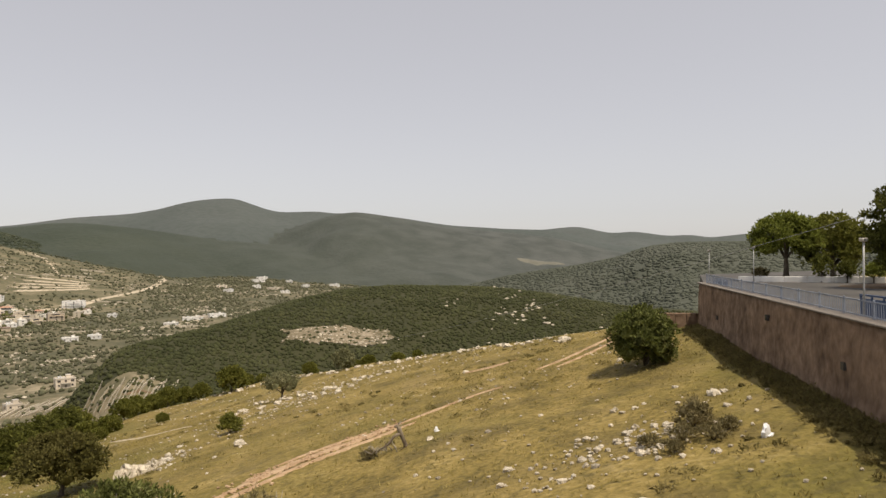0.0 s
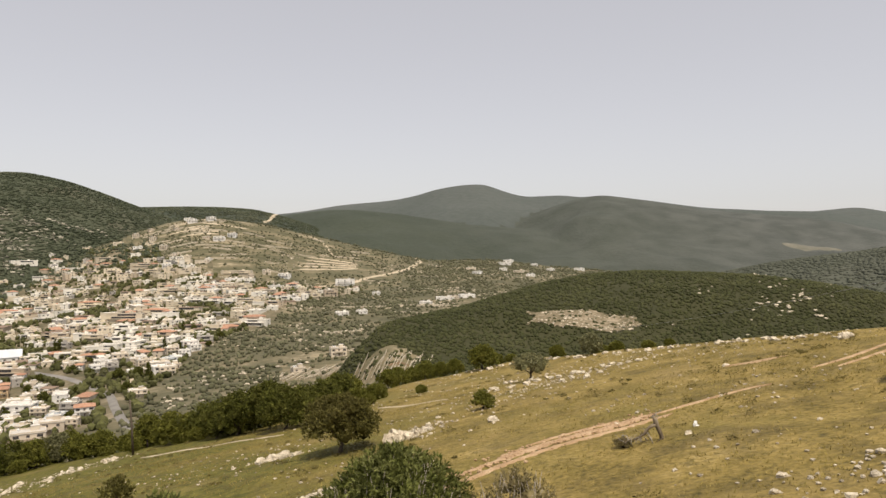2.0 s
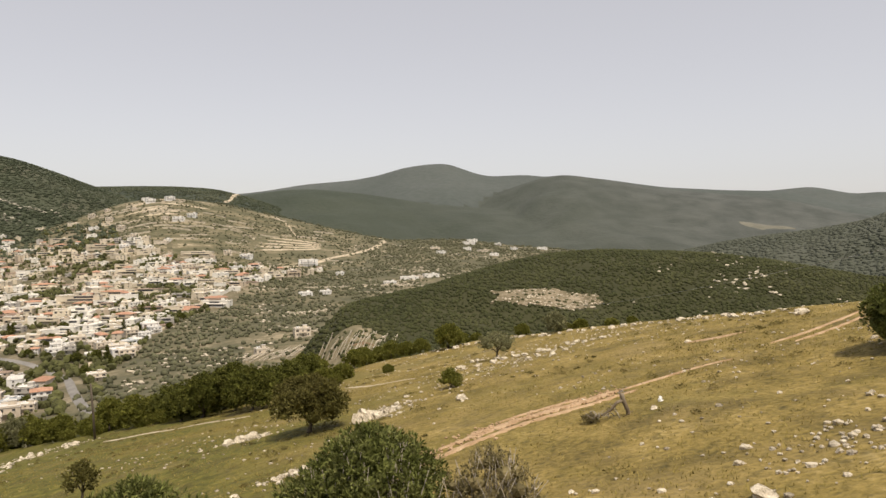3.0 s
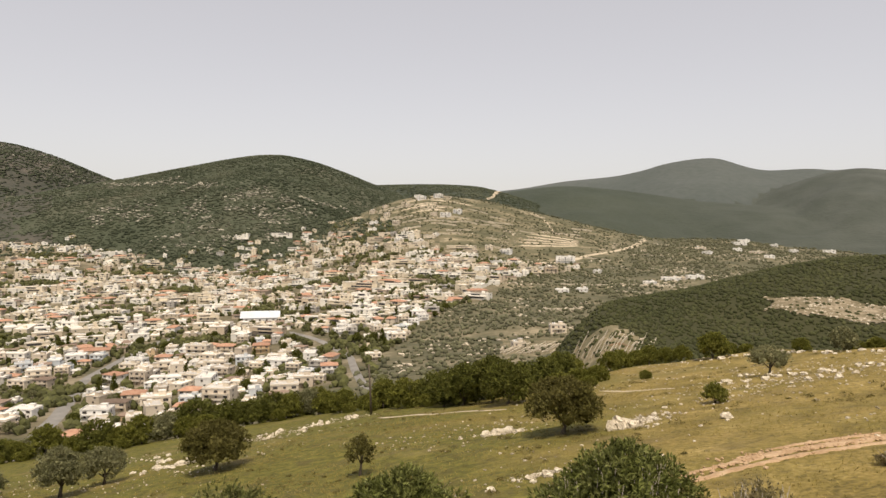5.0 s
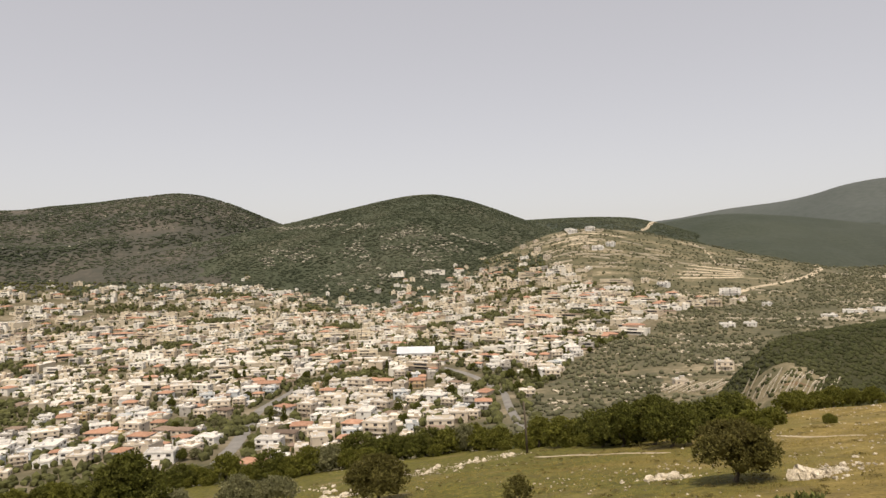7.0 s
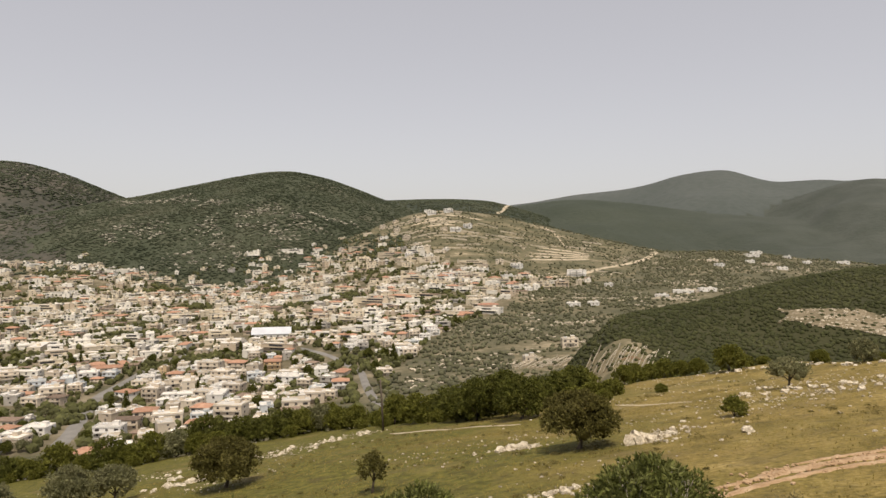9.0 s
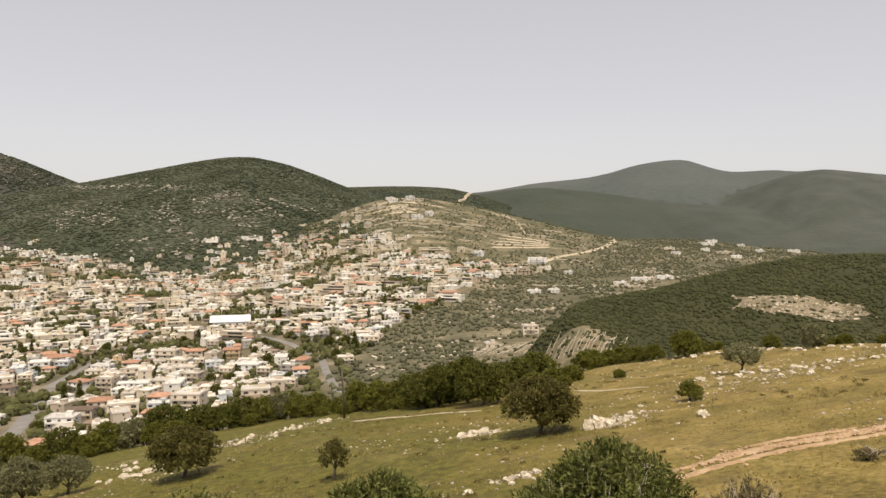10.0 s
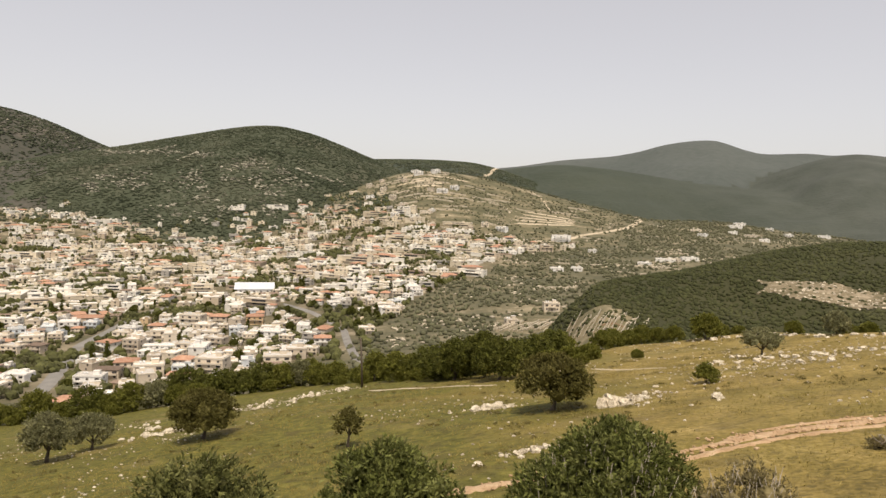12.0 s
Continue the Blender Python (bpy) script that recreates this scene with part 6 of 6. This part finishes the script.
def far_houses(spots, rng):
    """The houses higher up the slope, too many to count: bodies, roofs, stair rooms, windows and dark shade bands
    joined.
    """
    mats = [M_WHITE_FAR, M_CREAM_FAR, M_ROSE_FAR, M_GREY_FAR, M_ROOF, M_TILE, M_PANE_AND_SHADE, M_BROWN_ROOF]
    shape = [(11, 9, 1, 0, 0), (13, 10, 2, 1, 0), (10, 10, 2, 2, 0), (12, 9, 2, 1, 1), (14, 11, 2, 0, 0), (9, 8, 1, 1, 0), (11, 10, 2, 0, 1), (12, 10, 3, 2, 0), (15, 10, 2, 0, 0), (10, 9, 2, 3, 0), (10, 9, 2, 2, 1), (13, 9, 2, 1, 0), (12, 9, 2, 0, 0), (11, 9, 2, 1, 0), (14, 9, 1, 2, 2), (16, 11, 3, 1, 0), (12, 10, 2, 2, 2)]
    vs, fs, idx, n = [], [], [], 0
    for x, y, z, turn, kind in spots:
        w, d, st, paint, tile = shape[kind]
        w, d = w * rng.uniform(0.7, 1.75), d * rng.uniform(0.75, 1.25)
        w, d = w * rng.choice([1, 1, 1, 1, 1.5, 1.9]), d * rng.choice([1, 1, 1, 1.3])
        st = max(1, st - (rng.random() < 0.55))
        paint = paint if rng.random() < 0.6 else rng.choice([0, 1, 1])
        top = st * 3.1
        bs = [((0, 0, top / 2 - 2, w, d, top + 4), paint)]
        if tile:
            bs.append(((0, 0, top + 0.15, w + 1, d + 1, 0.3), 5 if tile == 1 else 7))
        else:
            bs += [((0, 0, top + 0.1, w + 0.5, d + 0.5, 0.2), 4), ((w * 0.2, d * 0.15, top + 1.3, 3.2, 3, 2.4), paint), ((0, -d / 2 + 0.1, top + 0.5, w, 0.2, 0.7), paint), ((-w / 2 + 0.1, 0, top + 0.5, 0.2, d - 0.4, 0.7), paint), ((w / 2 - 0.1, 0, top + 0.5, 0.2, d - 0.4, 0.7), paint)]
        for s in range(st):
            # wide dark band: shade of a deep storey opening, given by colour alone
            if rng.random() < 0.6:
                bs.append(((rng.uniform(-0.15, 0.15) * w, -d / 2, s * 3.1 + 1.6, w * rng.uniform(0.3, 0.7), 0.12, rng.choice([1.2, 1.6, 2.0])), 6))
            else:
                for k in (-1, 0, 1):
                    if rng.random() < 0.75:
                        bs.append(((k * w * 0.32, -d / 2, s * 3.1 + 1.7, rng.choice([1.2, 1.8, 2.2]), 0.12, rng.choice([1.3, 1.5, 2.0])), 6))
            bs.append(((w / 2, 0, s * 3.1 + 1.7, 0.12, 1.4, 1.4), 6))
            bs.append(((-w / 2, 0, s * 3.1 + 1.7, 0.12, 1.4, 1.4), 6))
            if s and rng.random() < 0.6:
                bs.append(((0, -d / 2 - 0.7, s * 3.1, w * 0.8, 1.4, 0.9), paint))
        c, q = math.cos(radians(turn)), math.sin(radians(turn))
        for b, m in bs:
            v, f = box(*b)
            vs.append(np.stack([v[:, 0] * c - v[:, 1] * q + x, v[:, 0] * q + v[:, 1] * c + y, v[:, 2] + z], 1))
            fs.append(f + n)
            idx += [m] * 6
            n += 8
        if tile == 1:
            a, b, h = w / 2 + 0.5, d / 2 + 0.5, 2.0
            v = np.array([(-a, -b, top + 0.3), (a, -b, top + 0.3), (a, b, top + 0.3), (-a, b, top + 0.3), (-a * 0.3, -0.1, top + h), (a * 0.3, -0.1, top + h), (a * 0.3, 0.1, top + h), (-a * 0.3, 0.1, top + h)])
            vs.append(np.stack([v[:, 0] * c - v[:, 1] * q + x, v[:, 0] * q + v[:, 1] * c + y, v[:, 2] + z], 1))
            fs.append(BOX_F + n)
            idx += [5] * 6
            n += 8
    stuff("upper_town_houses", np.concatenate(vs), np.concatenate(fs), mats, "pale flat-roofed houses crowding the upper town slope", "houses", idx)


M_WHITE_FAR = material("white_masonry_upper_town", [(0.64, 0.61, 0.54), (0.81, 0.775, 0.705)], 0.06, 8, bump=0, island=0.15)
M_CREAM_FAR = material("cream_plaster_upper_town", [(0.51, 0.44, 0.33), (0.67, 0.595, 0.47)], 0.06, 8, bump=0, island=0.2)
M_ROSE_FAR = material("rosy_stone_upper_town", [(0.42, 0.345, 0.255), (0.56, 0.47, 0.36)], 0.06, 8, bump=0, island=0.2)
M_GREY_FAR = material("concrete_upper_town", [(0.32, 0.30, 0.27), (0.46, 0.43, 0.39)], 0.06, 8, bump=0, island=0.15)


def town_trees(spots):
    rng = np.random.default_rng(17)
    p = np.array([(x, y) for r, x, y in spots])
    k = rng.integers(0, len(p), int(len(p) * 8.0))
    x, y = p[k, 0] + rng.uniform(-10, 10, len(k)), p[k, 1] + rng.uniform(-10, 10, len(k))
    near = np.array([np.abs(p - (a, b)).max(axis=1).min() for a, b in zip(x, y)])
    near = np.where([near_road(a, b, 9) for a, b in zip(x, y)], 0, near)
    x, y = x[near > 5.2], y[near > 5.2]
    gx, gy, gz = scatter(-60, 0, 390, 1600, 5.5, rng, [1])
    g = (wave(gx, gy, 55, 6.0) > 0.38) & town_zone(np.degrees(np.arctan2(gx, gy)), np.hypot(gx, gy))
    x, y = np.concatenate([x, gx[g]]), np.concatenate([y, gy[g]])
    for line in ROADS:   # trees along the roadsides
        p = np.array(line)
        u = rng.uniform(0, len(p) - 1.001, 150)
        i = u.astype(int)
        way = p[i + 1] - p[i]
        side = np.stack([-way[:, 1], way[:, 0]], 1) / np.linalg.norm(way, axis=1)[:, None]
        q = p[i] + way * (u - i)[:, None] + side * (rng.choice([-1, 1], 150) * rng.uniform(9, 13, 150))[:, None]
        x, y = np.concatenate([x, q[:, 0]]), np.concatenate([y, q[:, 1]])
    z = height(x, y)
    s = rng.uniform(0.9, 3.3, (len(x), 1)) * np.array([1, 1, 1.0]) * rng.uniform(0.85, 1.2, (len(x), 3))
    v, f = blobs(np.stack([x, y, z + s[:, 2] * 0.75], 1), s, ICO20, 0.26, rng)
    stuff("garden_trees", v, f, [M_TOWN_TREES], "dark green garden trees between the houses", "trees")


build_town()


def lower_town_trees():
    """Garden trees among the nearest houses, each standing by itself."""
    rng = random.Random(55)
    kinds = [make_tree("garden_tree", 0, 400, 6.0, 5.6, 0.6, M_LEAF_DEEP, 2100, 0.24, 801, "dense dark green garden tree between town houses", lobes=8, limbs=0, core=0.6, group="garden trees in the lower town"),
             make_tree("garden_tree", 0, 400, 5.2, 4.4, 0.5, M_LEAF_OLIVE, 1800, 0.22, 802, "grey-green olive tree between town houses", lobes=8, limbs=0, core=0.6, group="garden trees in the lower town"),
             make_tree("cypress_tree", 0, 400, 3.0, 9.0, 0.3, M_LEAF_DEEP, 1800, 0.24, 803, "tall narrow dark cypress between town houses", lobes=9, limbs=0, core=0.6, group="garden trees in the lower town")]
    houses = [o.matrix_basis.translation for o in scene.objects if o.name.split(".")[0] == "house" and o.parent is None]
    used, count = set(), 0
    while count < 150:
        az, r = rng.uniform(-46, -4), math.sqrt(rng.uniform(390 ** 2, 820 ** 2))
        x, y = by(az, r)
        if not bool(town_zone(np.array(az), np.array(r))) or min((h.x - x) ** 2 + (h.y - y) ** 2 for h in houses) < 70 or near_road(x, y, 10):
            continue
        kind = rng.choice([0, 0, 0, 1, 1, 2])
        q = rng.uniform(0.8, 1.5)
        m = pose(x, y, ground_z(x, y) - 0.2, 0, 0, rng.uniform(0, 360))
        t = kinds[kind] if kind not in used else copy_thing(kinds[kind], m)
        used.add(kind)
        t.matrix_basis = m @ Matrix.Diagonal((q, q, q * rng.uniform(0.9, 1.15), 1))
        count += 1


lower_town_trees()


M_SHEET = material("white_sheet_metal_roof", [(0.50, 0.52, 0.55), (0.64, 0.66, 0.69)], 0.1, 8, rough=0.5, bump=0.1)


def landmark_houses():
    for k, (x, y, w, d, st, paint, turn) in enumerate(RED_ROOFED):
        h, _, _ = make_house(w, d, st, paint, "tile", 560 + k)
        h.matrix_basis = pose(x, y, ground_z(x, y) + 0.5, 0, 0, turn)
        tagged(h, f"{WORDS[st]} {COLOUR[paint]} house under a broad orange tiled roof", "house", "orange-roofed houses of the lower town")
    # the large white hall in the middle of town
    x, y = -336, 736
    hall = empty("large_hall", x, y, ground_z(x, y) + 0.2, 22)
    part("masonry_body", box_mesh("masonry_body", [(0, 0, 0, 36, 24, 10)], [M_WHITE]), hall)
    v = [(-21.6, -12.6, 0), (21.6, -12.6, 0), (21.6, 12.6, 0), (-21.6, 12.6, 0), (-21.6, -12.6, 0.4), (21.6, -12.6, 0.4), (21.6, 12.6, 0.4), (-21.6, 12.6, 0.4), (-21.6, 3, 6.2), (21.6, 3, 6.2)]
    bm = bmesh.new()
    q = [bm.verts.new(c) for c in v]
    for f in ([0, 3, 2, 1], [0, 1, 5, 4], [2, 3, 7, 6], [4, 5, 9, 8], [6, 7, 8, 9], [1, 2, 6, 9, 5], [3, 0, 4, 8, 7]):
        bm.faces.new([q[k] for k in f])
    me = bpy.data.meshes.new("roof")
    bm.to_mesh(me)
    bm.free()
    me.materials.append(M_SHEET)
    part("roof", me, hall, "bright white metal gable roof", pose(0, 0, 5.0))
    for k in range(5):
        part("window", WIDE_WINDOW_MESH, hall, "", pose(-14.5 + 7.2 * k, -12, 2.9))
    part("door", DOOR_MESH, hall, "", pose(4, -12, 1.6))
    tagged(hall, "large white hall with a bright metal gable roof", "hall")
    spots = [(0.0, 700, 23, 12, 3, 0, "flat", -3, "white"), (-20.9, 318, 7, 7, 1, 1, "flat", 20, "white"), (-3.6, 354, 10, 8, 2, 1, "flat", 10, "white"), (-87.5, 414, 11, 9, 2, 0, "flat", 25, "white"),
             (-86.5, 352, 13, 9, 2, 0, "flat", 25, "white"), (-2.3, 510, 12, 8, 1, 0, "flat", 5, "white"), (12, 516, 10, 7, 1, 0, "flat", -8, "white"), (151, 838, 14, 9, 1, 1, "flat", -8, "cream"),
             (-143, 832, 16, 10, 2, 0, "flat", 12, "white"), (215, 800, 13, 9, 1, 0, "flat", -12, "white"), (-62, 496, 18, 12, 2, 2, "tile", 14, "rosy"), (-76, 474, 16, 11, 1, 2, "tile", 8, "rosy"),
             (66, 576, 12, 8, 1, 0, "flat", -25, "white"), (95, 618, 12, 8, 1, 1, "flat", -30, "cream"), (-40, 585, 10, 8, 1, 0, "flat", 6, "white"), (28, 640, 9, 8, 1, 0, "flat", -10, "white"), (-52, 640, 11, 9, 2, 1, "flat", 3, "cream")]
    for k, (x, y, w, d, st, paint, roof, turn, _) in enumerate(spots):
        x, y, w, d = x * FAR_SCALE, y * FAR_SCALE, w * 1.35, d * 1.25
        h, _, _ = make_house(w, d, st, paint, roof, 500 + k, balcony=st > 1)
        h.matrix_basis = pose(x, y, ground_z(x, y) + 0.4, 0, 0, turn)
        tagged(h, f"{WORDS[st]} {COLOUR[paint]} farmhouse alone among the fields", "house", "houses among the fields")


landmark_houses()


def hill_houses():
    """Houses strung over the knoll and in the far valley, built once in six kinds."""
    rng = random.Random(77)
    kinds = [make_house(w, d, st, paint, "flat", 700 + k, balcony=st > 1) for k, (w, d, st, paint) in enumerate([(15, 10, 1, 0), (13, 10, 2, 1), (20, 11, 1, 1), (16, 11, 2, 0), (11, 9, 1, 2), (24, 12, 1, 0)])]
    knoll = [(-449, 1483), (-391, 1409), (-335, 1372), (-342, 1310), (-299, 1311), (-246, 1267), (-301, 1255), (-257, 1217), (-223, 1198), (-181, 1179), (-155, 1201), (-398, 1526), (-340, 1495), (-320, 1546), (-133, 1229), (-102, 1219),
             (-108, 1123), (-154, 1059), (-200, 1097), (-333, 1572), (-285, 1566), (-268, 1425), (-239, 1419), (-222, 1445), (-372, 1440), (-420, 1500), (-180, 1110)]
    valley = [(364, 1543), (419, 1527), (512, 1494), (261, 1378), (327, 1434), (355, 1414), (149, 1046), (185, 1064), (436, 1459), (345, 1500)]
    used = set()
    for spots, words, group in ((knoll, "pale house among terraces on the knoll", "houses on the knoll"), (valley, "long low pale house in the far valley", "houses in the far valley")):
        for x, y in spots:
            kind = rng.randrange(6) if spots is knoll else rng.choice([0, 2, 5, 5])
            ob = kinds[kind][0]
            m = pose(x, y, ground_z(x, y) + 0.6, 0, 0, rng.uniform(-25, 25) - math.degrees(math.atan2(x, y)))
            t = ob if kind not in used else copy_thing(ob, m)
            used.add(kind)
            t.matrix_basis = m @ Matrix.Diagonal((rng.uniform(0.9, 1.2), 1, rng.uniform(0.9, 1.1), 1))
            tagged(t, words, "house", group)


hill_houses()


def terraces():
    """Dry stone terrace walls on the knoll and by the vineyard plots."""
    rng = random.Random(41)
    def wall_line(pts, h, label):
        p = np.array(pts, float)
        t = np.concatenate([[0], np.cumsum(np.hypot(*np.diff(p, axis=0).T))])
        s = np.linspace(0, t[-1], max(6, int(t[-1] / 4)))
        x, y = np.interp(s, t, p[:, 0]), np.interp(s, t, p[:, 1])
        z = height(x, y)
        n = len(x)
        hh = np.array([h * rng.uniform(0.75, 1.2) for _ in range(n)])
        v = np.concatenate([np.stack([x, y, z - 1], 1), np.stack([x, y, z + hh], 1), np.stack([x, y + 2.2, z + hh], 1), np.stack([x, y + 2.2, z - 1], 1)])
        f = np.concatenate([np.stack([np.arange(n - 1) + a * n, np.arange(1, n) + a * n, np.arange(1, n) + b * n, np.arange(n - 1) + b * n], 1) for a, b in ((0, 1), (1, 2), (2, 3))])
        tagged(new("terrace_wall", mesh_from("terrace_wall", v, f, [M_STONE], smooth=False)), label, "stone wall", "dry stone terrace walls")
    for k in range(14):
        r = (800 + 10.5 * k) * FAR_SCALE
        a0 = -15.5 + rng.uniform(0, 5.5)
        a1 = a0 + rng.uniform(1.2, 3.2)
        wall_line([by(a, r + 7 * math.sin(a)) for a in np.linspace(a0, a1, 6)], 2.8, "pale dry stone terrace wall high on the knoll")
    for k in range(26):
        a0, r = rng.uniform(-14, 1), rng.uniform(660, 930) * FAR_SCALE
        wall_line([by(a, r + 6 * math.sin(a * 2 + k)) for a in np.linspace(a0, a0 + rng.uniform(0.5, 2.2), 6)], rng.uniform(1.4, 2.8), "pale dry stone terrace wall across the knoll's fields")
    for k in range(16):
        x, y = -47 + 3.1 * k, 500 + rng.uniform(-6, 8)
        wall_line([(x, y), (x + 6, y + 26), (x + 13 + rng.uniform(-2, 2), y + rng.uniform(42, 60))], rng.uniform(0.8, 1.3), "low pale stone row between vineyard plots")
    for k in range(17):
        x = 4 + 2.5 * k
        y = 387 + max(0, 14 - x) * 3 + rng.uniform(-3, 4)
        wall_line([(x, y), (x + 3.5, y + 12), (x + 8 + rng.uniform(-1, 1), y + rng.uniform(18, 30))], rng.uniform(0.9, 1.5), "low pale stone row between vineyard plots")
    for k in range(10):
        a = rng.uniform(-9, 12)
        r = rng.uniform(430, 720) * FAR_SCALE
        wall_line([by(a, r), by(a + 1.2, r + rng.uniform(-4, 6)), by(a + rng.uniform(2.2, 4), r + rng.uniform(-6, 8))], 1.7, "old dry stone field wall in the valley")


terraces()
